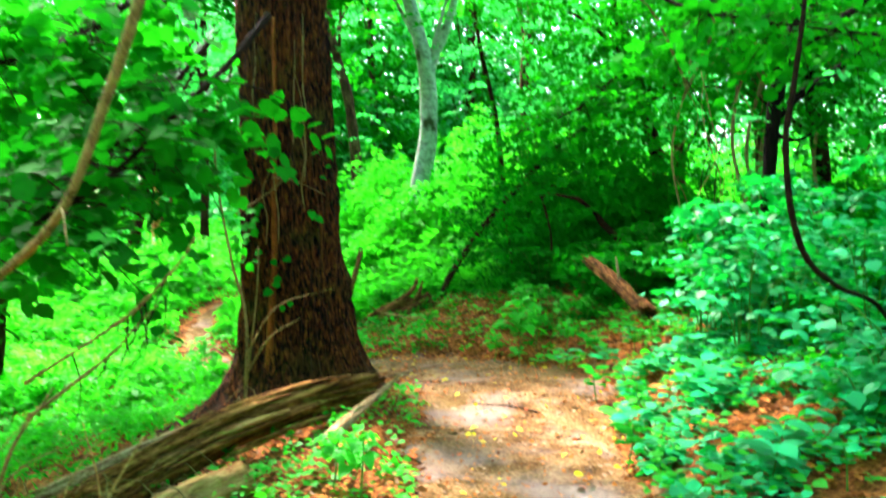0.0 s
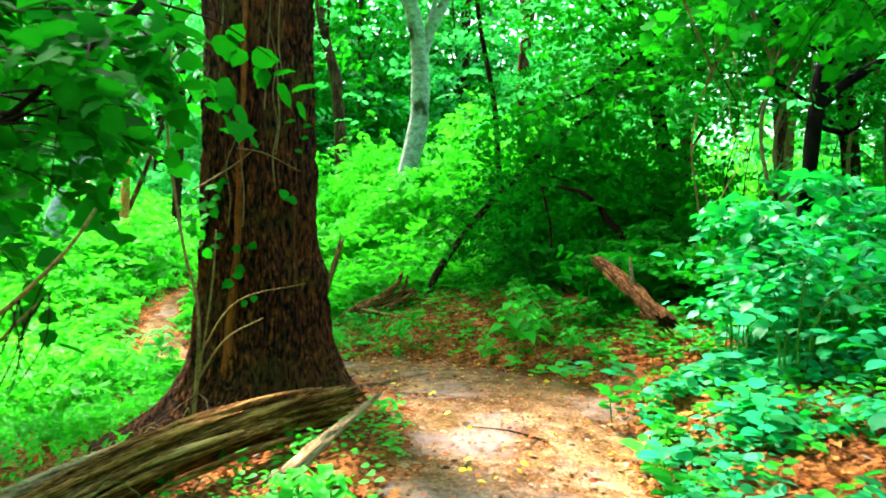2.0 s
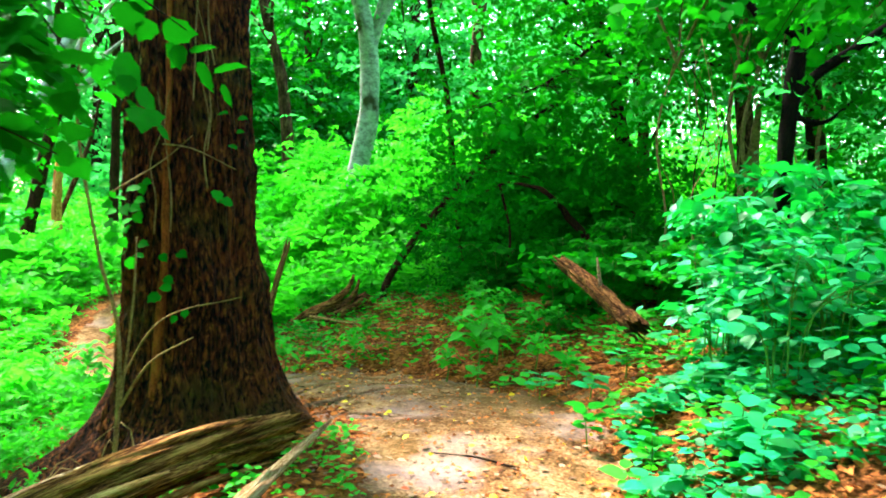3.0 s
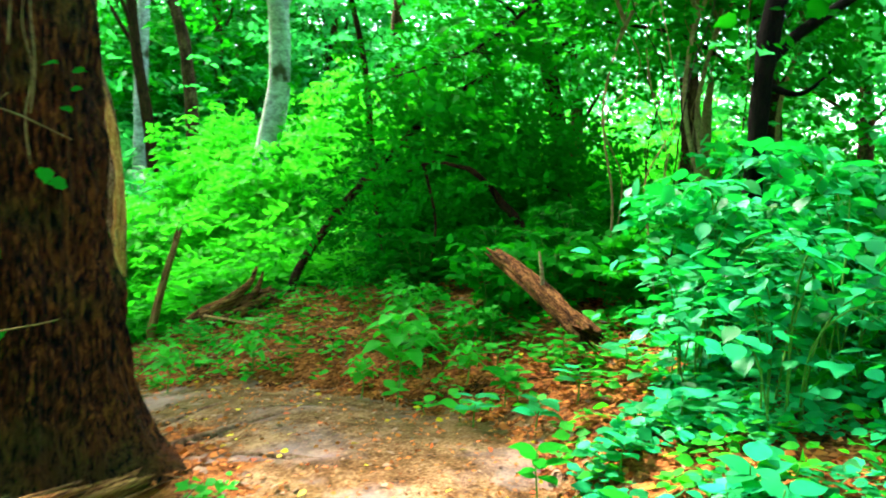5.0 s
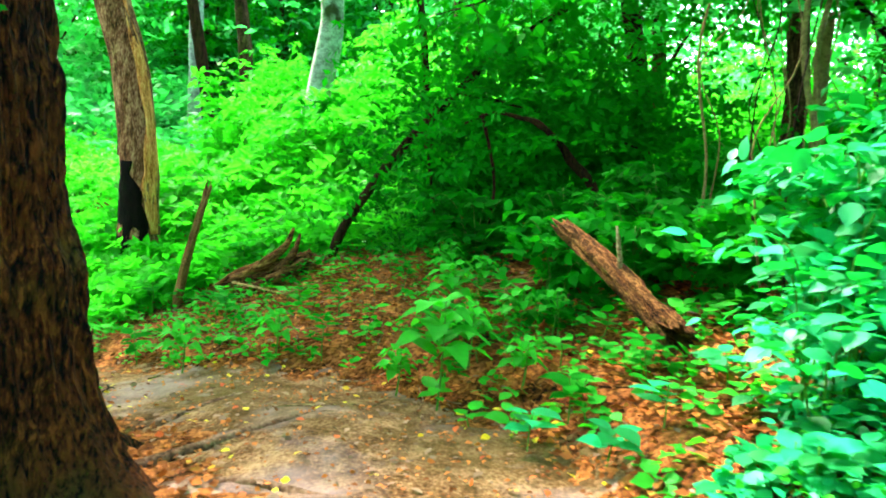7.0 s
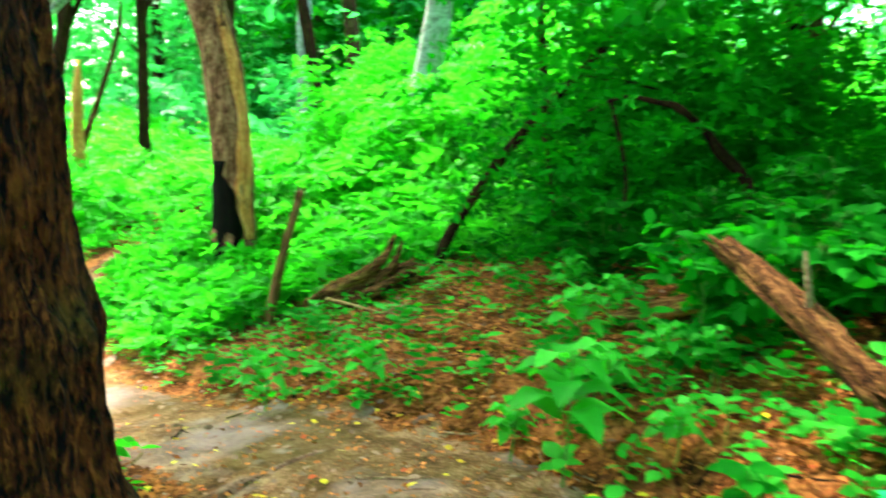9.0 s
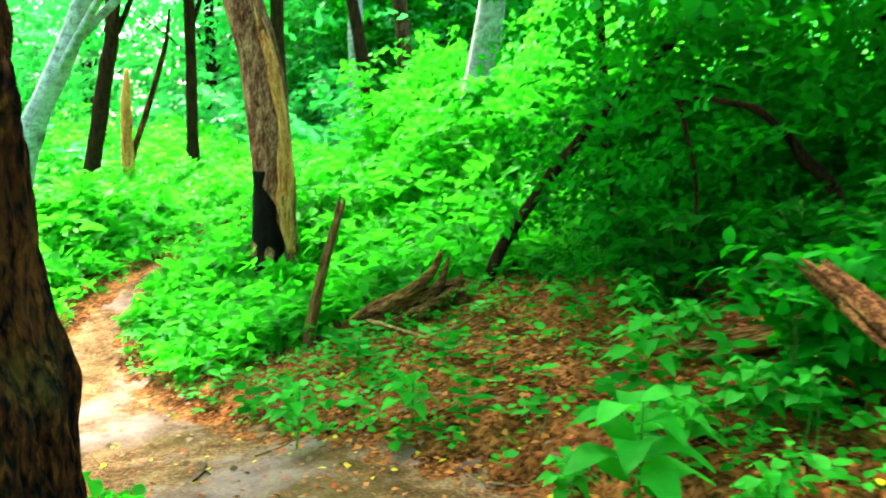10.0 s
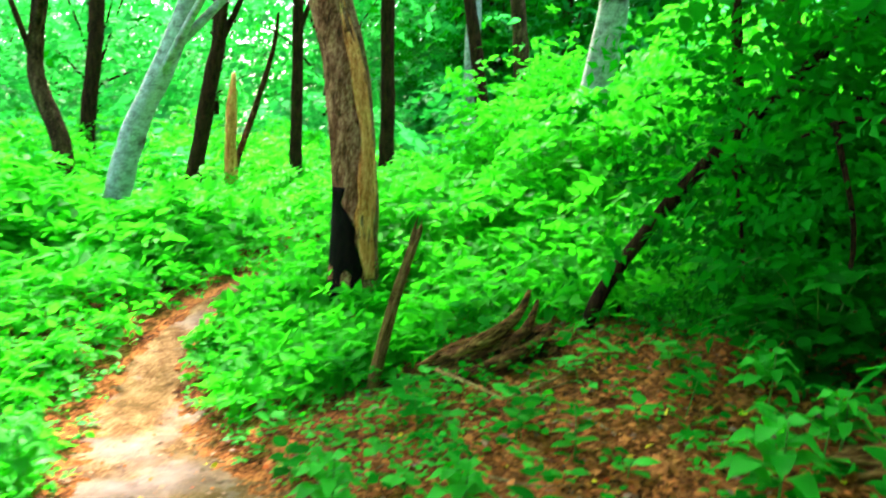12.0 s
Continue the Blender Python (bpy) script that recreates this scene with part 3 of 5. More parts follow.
# pale birch-like trunk in the thicket
pale = tree("pale_tree", (-0.75, 17.0, gz(-0.75, 17.0)), [(0, 0, -0.2), (0.10, 0, 0.5), (0.40, 0, 2.0), (0.46, 0, 2.7), (0.38, 0, 3.9), (0.0, 0, 5.4), (-0.3, 0, 8.0)], [0.22, 0.2, 0.19, 0.18, 0.17, 0.13, 0.08], BARK_PALE,
     "slender tree with pale mottled bark above the thicket", [(-1.5, 0.5, 7.0), (1.4, 0, 6.6), (0.3, 1.0, 8.2), (-0.6, -1.0, 7.8)], LEAF_MEADOW, seg=16)

rod("fork", [(0.42, 0, 3.4), (0.55, 0, 3.9), (0.95, 0, 5.0), (1.3, 0.1, 7.0)], [0.11, 0.10, 0.06], BARK_PALE, pale, "", 10, 20, 0.14)

# dead pole
tree("dead_sapling", (1.2, 13.5, gz(1.2, 13.5)), [(0, 0, -0.1), (-0.2, 0, 1.5), (-0.33, 0, 2.6), (-0.6, 0, 3.8), (-0.75, 0, 5.0)], [0.05, 0.045, 0.04, 0.035, 0.02], BARK_DARK, "thin dark dead sapling standing in the thicket", seg=8)

# the crooked tree among the bushes, its backlit darkness put into the bark colour, and its vines
crooked = tree("crooked_tree", (3.15, 8.0, gz(3.15, 8.0)), [(0, 0, -0.1), (0.02, 0, 0.7), (0.03, 0, 1.3), (0.06, 0, 1.85), (0.13, 0, 2.35), (0.26, 0, 2.85), (0.5, 0.1, 3.6)], [0.09, 0.075, 0.066, 0.066, 0.072, 0.056, 0.04], BARK_STAIN_BACKLIT,
               "small crooked tree, bark coloured nearly black as if backlit", None, seg=12, lumps=0.3)
for k, (pts, rad) in enumerate([([(0.08, 0, 1.9), (0.28, 0, 2.1), (0.55, -0.05, 2.3), (0.9, -0.1, 2.55), (1.3, -0.1, 2.7)], [0.05, 0.04, 0.02]), ([(0.15, 0, 2.5), (0.3, 0, 2.62), (0.65, 0, 2.82), (1.0, 0, 3.1)], [0.06, 0.045, 0.03]),
                                ([(0.1, 0, 2.4), (-0.08, -0.05, 2.46), (-0.25, -0.05, 2.52), (-0.45, -0.1, 2.7)], [0.05, 0.04, 0.02]), ([(0.08, 0, 1.75), (0.3, -0.1, 1.7), (0.6, -0.1, 1.95)], [0.025, 0.012])]):
    rod("branch", pts, rad, BARK_STAIN_BACKLIT, crooked, seg=8, n=14, lumps=0.25, seed=k)
v, f = sprays(np.array([0.45, 0.1, 1.95]) + rng.normal(size=(60, 3)) * np.array([0.22, 0.15, 0.2]), around(60), 0.25, 6, 0.09, 0.6, "pointed")
mesh_of("foliage", v, f, LEAF_SHADED, crooked)
tree("broken_snag", (4.12, 10.5, gz(4.12, 10.5)), [(0, 0, -0.1), (0, 0, 0.8), (-0.02, 0, 1.6), (0.02, 0, 2.1)], [0.065, 0.06, 0.055, 0.035], TWIG_TAN, "broken dead tan trunk among the bushes", None, seg=12, lumps=0.25)
vine = rod("hanging_vine", [(2.03, 4.6, 3.3), (1.97, 4.5, 2.7), (1.92, 4.5, 2.25), (1.88, 4.5, 1.95), (1.91, 4.5, 1.58), (2.0, 4.5, 1.3), (2.17, 4.5, 1.14), (2.45, 4.55, 1.0), (2.75, 4.7, 0.55)], [0.012, 0.016, 0.019, 0.018, 0.014, 0.010], TWIG_DARK, None, seg=8, n=60, lumps=0.25, lump_scale=12)
tagged(vine, "dark woody vine hanging down in a loop", "vine")
for k, (x, y, lean) in enumerate([(3.45, 9.3, -0.15), (3.6, 9.6, 0.1), (4.3, 9.6, 0.3), (2.75, 9.7, 0.1)]):
    tree("sapling", (x, y, gz(x, y)), [(0, 0, -0.1), (lean * 0.2 + 0.06, 0, 0.8), (lean * 0.5 - 0.08, 0.05, 1.7), (lean * 1.0 + 0.10, 0.1, 2.8), (lean * 1.3, 0.2, 4.2)], [(0.03, 0.026, 0.022, 0.018, 0.012), (0.014, 0.012, 0.011, 0.010, 0.008)][k == 3], TWIG_TAN,
         "slim brown sapling stem among dense bushes", [(lean * 1.3 + 0.7, 0, 3.4), (lean - 0.7, 0.3, 3.7), (lean, 0.5, 4.4)], LEAF_MID, "saplings", 8, size=0.10, count=170, spread=1.1)

# trunks beyond the bend: foot, line, radii, bark
for name, (x, y), line, rad, bark, text, crown in [
    ("leaning_pale_tree", (-7.25, 16.5), [(-0.1, 0, -0.2), (0.15, 0, 0.6), (0.45, 0, 1.4), (1.0, 0, 2.4), (1.5, 0, 3.5), (2.6, 0.2, 6.5)], [0.2, 0.19, 0.17, 0.15, 0.14, 0.1], BARK_PALE, "leaning tree with smooth pale grey bark", True),
    ("dark_tree", (-7.0, 18.0), [(0, 0, -0.2), (0.17, 0, 0.5), (0.5, 0, 2.0), (0.68, 0, 3.1), (0.8, 0, 7.5)], [0.16, 0.13, 0.12, 0.11, 0.08], BARK_DARK, "upright dark trunk beyond the path", True),
    ("curved_tree", (-8.4, 17.0), [(0, 0, -0.2), (-0.05, 0, 0.6), (-0.12, 0, 1.2), (-0.48, 0, 2.0), (-0.45, 0, 2.8), (-0.2, 0, 4.2), (0.2, 0, 7.5)], [0.17, 0.15, 0.15, 0.13, 0.12, 0.11, 0.08], BARK_GREY, "brown trunk bent sharply like an elbow", True),
    ("straight_tree", (-10.5, 20.0), [(0, 0, -0.2), (0.1, 0, 1.2), (0.4, 0, 3.6), (0.5, 0, 9)], [0.17, 0.15, 0.14, 0.09], BARK_DARK, "straight dark brown trunk in the shade", True),
    ("straight_tree", (-5.55, 19.0), [(0, 0, -0.2), (0.02, 0, 1.2), (0.05, 0, 3.2), (0.0, 0, 9)], [0.12, 0.10, 0.09, 0.06], BARK_DARK, "straight slim dark trunk above low bushes", True),
    ("straight_tree", (-4.3, 20.0), [(0, 0, -0.2), (0.02, 0, 1.2), (0.0, 0, 3.6), (0.1, 0, 9)], [0.15, 0.13, 0.12, 0.08], BARK_DARK, "straight nearly black trunk behind the thicket", True),
    ("straight_tree", (-3.4, 24.0), [(0, 0, -0.2), (-0.2, 0, 2.0), (-0.6, 0, 4.6), (-0.9, 0, 9)], [0.16, 0.15, 0.13, 0.08], BARK_DARK, "dark trunk leaning beside a paler one", True),
    ("pale_far_tree", (-3.9, 24.5), [(0, 0, -0.2), (0.0, 0, 2.0), (0.05, 0, 5.0), (0.2, 0, 10)], [0.2, 0.18, 0.16, 0.1], BARK_PALE, "pale straight trunk far behind the thicket", True),
    ("dead_snag", (-6.75, 19.0), [(0, 0, -0.2), (0.1, 0, 0.5), (0.45, 0, 1.4), (0.8, 0, 2.4), (0.9, 0, 3.0)], [0.07, 0.06, 0.05, 0.04, 0.02], BARK_GREY, "leaning dead branch without leaves", False),
    ("broken_snag", (-6.5, 18.6), [(0, 0, -0.2), (-0.02, 0, 0.6), (0.0, 0, 1.4), (0.05, 0, 2.0)], [0.13, 0.10, 0.09, 0.03], BARE_WOOD, "broken yellow-brown dead stump, stripped of bark", False),
    ("forked_tree", (2.2, 19.0), [(0, 0, -0.2), (-0.1, 0, 1.5), (-0.3, 0, 3.2), (-0.1, 0, 5.5), (0.4, 0, 9)], [0.17, 0.15, 0.13, 0.11, 0.07], BARK_GREY, "grey-brown trunk among leafy trees", True),
    ("forked_tree", (-2.4, 22.0), [(0, 0, -0.2), (0.1, 0, 1.5), (-0.1, 0, 3.8), (-0.6, 0, 5.8), (-0.9, 0, 9)], [0.17, 0.15, 0.14, 0.11, 0.07], BARK_GREY, "leaning brown trunk among leafy trees", True),
    ("forked_tree", (4.6, 12.0), [(0, 0, -0.2), (0.1, 0, 1.5), (0.0, 0, 3.2), (0.3, 0, 5.5), (0.4, 0, 9)], [0.13, 0.12, 0.10, 0.09, 0.05], BARK_GREY, "brown trunk among dense green leaves", True),
]:
    top = line[-1]
    cr = [(top[0] + 1.8 * math.cos(k * 1.3 + x), top[1] + 1.8 * math.sin(k * 1.3 + x), top[2] - 2.2 + 0.8 * k) for k in range(5)] if crown else None
    tree(name, (x, y, gz(x, y)), line, rad, bark, text, cr, LEAF_HAZED, "", 12, 0.14, 0.17, 170, 2.0)


def far_wood():
    """Trees of the wood all around, three kinds copied with turns and sizes."""
    kinds = []
    for k in range(3):
        h = (10, 13, 11.5)[k]
        line = [(0, 0, -0.3), (0.1 * k, 0.05, 2), (0.25 - 0.2 * k, 0.1, 5), (0.1, 0.2 * k, h)]
        crown = [((2.4 - 0.1 * j) * math.cos(j * 1.9 + k), (2.4 - 0.1 * j) * math.sin(j * 1.9 + k), 2.2 + (h - 2.6) * (j / 9) ** 1.3) for j in range(10)]
        ob = tree("wood_tree", (0, 0, 0), line, [0.2, 0.17, 0.13, 0.06], (BARK_GREY, BARK_DARK, BARK_GREY)[k], "tall green broadleaf tree of the surrounding wood", crown, (LEAF_HAZED, LEAF_HAZED, LEAF_MID)[k], "trees of the wood", 8, 0.15, 0.29, 820, 2.9)
        kinds.append(ob)
    spots = []
    r = random.Random(5)
    while len(spots) < 66:
        a, d = r.uniform(0, 2 * math.pi), r.uniform(17, 48)
        x, y = d * math.cos(a), 8 + d * math.sin(a)
        if y < 6 and len(spots) % 4 or y > 8 and d < 20 or -9 < x < 1.5 and 8 < y < 27 or y < 0 and abs(x) < 5:
            continue
        if all(math.hypot(x - u, y - w) > 2.6 for u, w in spots):
            spots.append((x, y))
    while len(spots) < 76:
        x, y = r.uniform(-11, 5), r.uniform(27, 38)
        if all(math.hypot(x - u, y - w) > 1.9 for u, w in spots):
            spots.append((x, y))
    # unseen trees, added behind the start of the walk and on both sides to block light
    while len(spots) < 100:
        x, y = r.uniform(-14, 14), r.uniform(-17, 1.5)
        if (abs(x - 0.4) > 7.5 or y < -7.5 and abs(x - 0.4) > 1.6) and all(math.hypot(x - u, y - w) > 2.2 for u, w in spots):
            spots.append((x, y))
    for k, (x, y) in enumerate(spots):
        m = pose(x, y, gz(x, y), 0, 0, r.uniform(0, 360))
        if k < 3:
            kinds[k].matrix_basis = m
        else:
            copy_thing(kinds[k % 3], m)


far_wood()


# ---- the thicket and low growth ----
def thicket(name, n, box, height, leaf, size, text, keep=None, shape="pointed", count=7, top=0.6, stems=0, wide=0.6):
    """Dense low growth over a stretch of ground: leafy sprays from the soil up to height(x, y)."""
    per = 14
    px, py = rng.uniform(box[0], box[1], n // per), rng.uniform(box[2], box[3], n // per)
    tall = rng.uniform(0.55, 1.15, len(px))
    who = np.repeat(np.arange(len(px)), per)
    low = rng.uniform(0, 1, len(who)) < 0.25
    up = rng.uniform(0, 1, len(who)) ** top
    wide_at = np.where(low, 0.45, 0.10 + 0.16 * (1 - up)) * (size / 0.11)
    off = rng.normal(size=(len(who), 2)) * wide_at[:, None]
    x, y = px[who] + off[:, 0], py[who] + off[:, 1]
    ok = off_trail(x, y, 0.24)
    if keep is not None:
        ok &= keep(x, y)
    x, y, who, low, up, off = x[ok], y[ok], who[ok], low[ok], up[ok], off[ok]
    h = height(x, y)
    patch = 0.74 + 0.45 * np.sin(1.9 * x + 1.3 * np.sin(1.1 * y)) * np.sin(1.6 * y + 0.8 * x)
    z = ground(x, y) + 0.03 + h * patch * tall[who] * np.where(low, 0.35 * up, up)
    st = np.stack([x, y, z], -1)
    way = np.concatenate([off / (np.linalg.norm(off, axis=1, keepdims=True) + 1e-6), rng.uniform(-0.15, 0.5, (len(x), 1))], 1) + 0.35 * rng.normal(size=(len(x), 3))
    v, f = sprays(st, way, size * 2.6, count, size * (0.8 + 0.5 * up), wide, shape, 0.3, 0.35)
    ob = tagged(mesh_of(name, v, f, leaf), text, "undergrowth", kind="stuff")
    if stems:
        k = rng.integers(0, len(st), stems)
        tubes = []
        for q in st[k]:
            g = gz(q[0], q[1])
            tubes.append(tube(np.array([(q[0] + rng.normal() * 0.05, q[1] + rng.normal() * 0.05, g - 0.02), ((q[0]), q[1], (q[2] + g) / 2), (q[0] + rng.normal() * 0.06, q[1] + rng.normal() * 0.06, q[2])]), [0.008, 0.006, 0.003], 4))
        v, f = joined(tubes)
        tagged(mesh_of(name + "_stems", v, f, STEM_GREEN), "thin green stalks of the undergrowth", "undergrowth", kind="stuff")
    return ob


def side_of(x, y):
    """Signed distance from the trail's middle, right positive."""
    dx, dy = x[:, None] - TRAIL_LINE[None, :, 0], y[:, None] - TRAIL_LINE[None, :, 1]
    k = (dx**2 + dy**2).argmin(1)
    r = np.arange(len(x))
    return dx[r, k] * TRAIL_GO[k, 1] - dy[r, k] * TRAIL_GO[k, 0]


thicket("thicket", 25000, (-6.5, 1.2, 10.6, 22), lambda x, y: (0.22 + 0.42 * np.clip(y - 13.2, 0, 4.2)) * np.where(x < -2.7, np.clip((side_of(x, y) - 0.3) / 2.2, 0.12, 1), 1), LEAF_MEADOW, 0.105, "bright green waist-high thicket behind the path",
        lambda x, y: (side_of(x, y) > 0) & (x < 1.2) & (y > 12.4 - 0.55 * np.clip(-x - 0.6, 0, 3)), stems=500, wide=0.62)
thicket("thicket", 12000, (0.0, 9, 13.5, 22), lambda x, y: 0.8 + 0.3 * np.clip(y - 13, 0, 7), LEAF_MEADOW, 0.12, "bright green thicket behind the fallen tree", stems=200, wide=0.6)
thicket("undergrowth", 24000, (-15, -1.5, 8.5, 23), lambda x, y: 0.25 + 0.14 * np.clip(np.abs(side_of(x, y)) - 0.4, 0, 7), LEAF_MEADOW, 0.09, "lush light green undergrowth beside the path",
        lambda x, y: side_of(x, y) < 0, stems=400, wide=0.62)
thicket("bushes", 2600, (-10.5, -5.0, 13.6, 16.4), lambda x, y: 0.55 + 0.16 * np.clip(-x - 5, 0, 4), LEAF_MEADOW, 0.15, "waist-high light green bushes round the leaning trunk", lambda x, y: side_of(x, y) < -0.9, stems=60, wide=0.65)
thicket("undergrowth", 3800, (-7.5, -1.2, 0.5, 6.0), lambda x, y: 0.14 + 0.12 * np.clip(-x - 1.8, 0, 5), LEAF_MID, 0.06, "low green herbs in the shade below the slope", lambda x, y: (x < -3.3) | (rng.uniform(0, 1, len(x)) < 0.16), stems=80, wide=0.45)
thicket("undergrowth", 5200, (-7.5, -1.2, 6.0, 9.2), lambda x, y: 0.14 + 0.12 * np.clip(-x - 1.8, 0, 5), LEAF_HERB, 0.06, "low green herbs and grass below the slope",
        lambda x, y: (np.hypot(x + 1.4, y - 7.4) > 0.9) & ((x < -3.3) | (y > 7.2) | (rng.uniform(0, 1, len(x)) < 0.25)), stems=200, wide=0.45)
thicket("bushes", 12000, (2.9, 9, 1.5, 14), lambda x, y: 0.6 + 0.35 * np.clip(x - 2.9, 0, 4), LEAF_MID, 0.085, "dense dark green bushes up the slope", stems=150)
thicket("bushes", 8500, (-34, 26, 21, 40), lambda x, y: 1.2 + 0.28 * np.clip(y - 21, 0, 14), LEAF_HAZED, 0.26, "distant bushes under the trees", shape="diamond")
thicket("bushes", 3000, (-30, 30, -22, -3), lambda x, y: 1.2 + 0 * x, LEAF_HAZED, 0.2, "bushes back along the path", lambda x, y: np.abs(x - 0.4) > 1.6)
thicket("bushes", 6000, (-24, -7.5, -3, 22), lambda x, y: 0.6 + 0.35 * np.clip(-x - 8, 0, 8), LEAF_HAZED, 0.18, "bushes at the foot of the slope")


def ground_cover(name, n, box, leaf, size, text, keep=None, gap=0.0, lift=0.10, shape="oval", wide=0.75):
    """Small plants close to the soil: a short stalk and a few leaves that spread from its top."""
    x, y = rng.uniform(box[0], box[1], n), rng.uniform(box[2], box[3], n)
    ok = off_trail(x, y, gap)
    if keep is not None:
        ok &= keep(x, y)
    x, y = x[ok], y[ok]
    m = len(x)
    k = 5
    hgt = lift * rng.uniform(0.3, 1.6, m)
    a = rng.uniform(0, 2 * np.pi, (m, 1)) + np.arange(k)[None] * 2.4
    root = np.stack([x, y, ground(x, y)], -1)
    pos = root[:, None] + np.stack([0.015 * np.cos(a), 0.015 * np.sin(a), hgt[:, None] * (0.5 + 0.5 * (np.arange(k) + 1)[None] / k) * np.ones_like(a)], -1)
    go = np.stack([np.cos(a), np.sin(a), rng.uniform(-0.2, 0.45, a.shape)], -1)
    nrm = np.array([0, 0, 1.0]) + 0.35 * rng.normal(size=(m, k, 3))
    ln = size * rng.uniform(0.55, 1.3, (m, 1)) * rng.uniform(0.7, 1.1, (m, k))
    v, f = leaves(pos.reshape(-1, 3), go.reshape(-1, 3), nrm.reshape(-1, 3), ln.ravel(), wide, shape)
    return tagged(mesh_of(name, v, f, leaf), text, "ground plants", kind="stuff")


ground_cover("ground_plants", 2300, (1.0, 3.6, 2.6, 7.2), LEAF_SKY_SHEEN, 0.088, "leafy plants covering the bank, coloured bluish for sky sheen", lambda x, y: (side_of(x, y) > 0.55) & (np.sin(3.1 * x + 1.7 * np.sin(2.3 * y)) * np.sin(2.7 * y + x) + 0.5 * (x - 1.7) > -0.15), 0.02)
ground_cover("ground_plants", 420, (1.0, 3.4, 2.6, 8.6), LEAF_HERB, 0.085, "light green seedlings on the bank", lambda x, y: side_of(x, y) > 0.5, -0.05)
ground_cover("ground_plants", 420, (-1.6, 3.2, 8.0, 12.6), LEAF_HERB, 0.07, "scattered seedlings among brown leaf litter", lambda x, y: side_of(x, y) > 0.5, 0.0)
ground_cover("ground_plants", 420, (-1.6, 3.2, 8.4, 12.8), LEAF_MID, 0.075, "scattered darker seedlings among leaf litter", lambda x, y: side_of(x, y) > 0.6, 0.0, 0.14)
ground_cover("ground_plants", 520, (-1.4, 0.2, 2.0, 6.6), LEAF_HERB, 0.06, "small green plants between trail and log", lambda x, y: side_of(x, y) < -0.5, -0.05)
ground_cover("ground_plants", 900, (-5.0, -0.4, 8.8, 13), LEAF_HERB, 0.06, "fresh green plants along the edge of the path", None, 0.0)


def litter(name, n, box, leaf, size, text, keep=None, up=0.012, shape="oval"):
    x, y = rng.uniform(box[0], box[1], n), rng.uniform(box[2], box[3], n)
    if keep is not None:
        ok = keep(x, y)
        x, y = x[ok], y[ok]
    m = len(x)
    a = rng.uniform(0, 2 * np.pi, m)
    pos = np.stack([x, y, ground(x, y) + up + rng.uniform(0, 0.02, m)], -1)
    v, f = leaves(pos, np.stack([np.cos(a), np.sin(a), rng.normal(size=m) * 0.15], -1), np.array([0, 0, 1.0]) + 0.35 * rng.normal(size=(m, 3)), size * rng.uniform(0.5, 1.3, m), 0.7, shape)
    tagged(mesh_of(name, v, f, leaf), text, "leaf litter", kind="stuff")


on_trail = lambda x, y: ~off_trail(x, y, 0.0) & ((y < 9.4) | (rng.uniform(0, 1, len(x)) < 0.15))
litter("leaf_litter", 26000, (-3.6, 4, 2, 14), LITTER_BROWN, 0.06, "brown fallen leaves on the soil", lambda x, y: off_trail(x, y, np.where(y > 9.4, 0.05, -0.06)) & (side_of(x, y) > -3.4), shape="diamond")
litter("leaf_litter", 8000, (-1.2, 3.4, 4.5, 12.0), LITTER_TAN, 0.055, "pale orange-brown dry leaves on the bank", lambda x, y: off_trail(x, y, -0.1) & (side_of(x, y) > 0), 0.02, "diamond")
litter("leaf_litter", 2500, (-3, 4, 2, 14), LITTER_GREY, 0.05, "pale dry leaf scraps on the soil", lambda x, y: side_of(x, y) > -2.0)
litter("leaf_litter", 4200, (-3.5, 1.6, 2, 13), LITTER_BROWN, 0.03, "few brown leaves on the trodden earth", on_trail, 0.022)
litter("leaf_litter", 3000, (-3.5, 1.6, 2, 13), LITTER_TAN, 0.036, "orange-brown leaf scraps on the trodden earth", on_trail, 0.022, "diamond")
litter("leaf_litter", 900, (-3.5, 1.6, 2, 13), LITTER_GREY, 0.045, "pale grey leaf scraps on the trodden earth", on_trail, 0.022)
litter("leaf_litter", 420, (-2.5, 3, 2.5, 11), LITTER_YELLOW, 0.05, "fresh yellow fallen leaves", lambda x, y: side_of(x, y) > -0.9, 0.024)
litter("leaf_litter", 380, (-2.5, 3, 2.5, 11), LITTER_RED, 0.045, "orange-red fallen leaves", lambda x, y: side_of(x, y) > -0.9, 0.024)


# ---- the fallen tree and its leaves, the lower ones coloured dark for shade ----
fallen_tree = base_at("fallen_tree", (0.1, 12.3, gz(0.1, 12.3)), "fallen dead tree leaning up in foliage coloured dark for shade", "tree")
F = Vector((0.1, 12.3, gz(0.1, 12.3)))


def from_foot(pts):
    return [(x - F.x, y - F.y, z - F.z) for x, y, z in pts]


rod("leaning_trunk", from_foot([(-0.05, 12.25, 0.2), (0.12, 12.3, 0.68), (0.65, 12.45, 1.45), (1.2, 12.6, 2.05), (1.75, 12.8, 2.6), (2.6, 13.1, 3.2)]), [0.055, 0.05, 0.045, 0.04, 0.035], BARK_DARK, fallen_tree, "dark bare leaning trunk", 10, 40, 0.2)
rod("arched_branch", from_foot([(1.25, 11.75, 1.76), (1.5, 11.6, 1.87), (1.75, 11.5, 1.83), (1.9, 11.45, 1.79), (2.1, 11.4, 1.62), (2.22, 11.38, 1.46), (2.42, 11.35, 1.26), (2.5, 11.3, 1.0)]), [0.010, 0.022, 0.036, 0.05, 0.052], BARK_DARK, fallen_tree, "arched dark branch", 9, 40, 0.35)
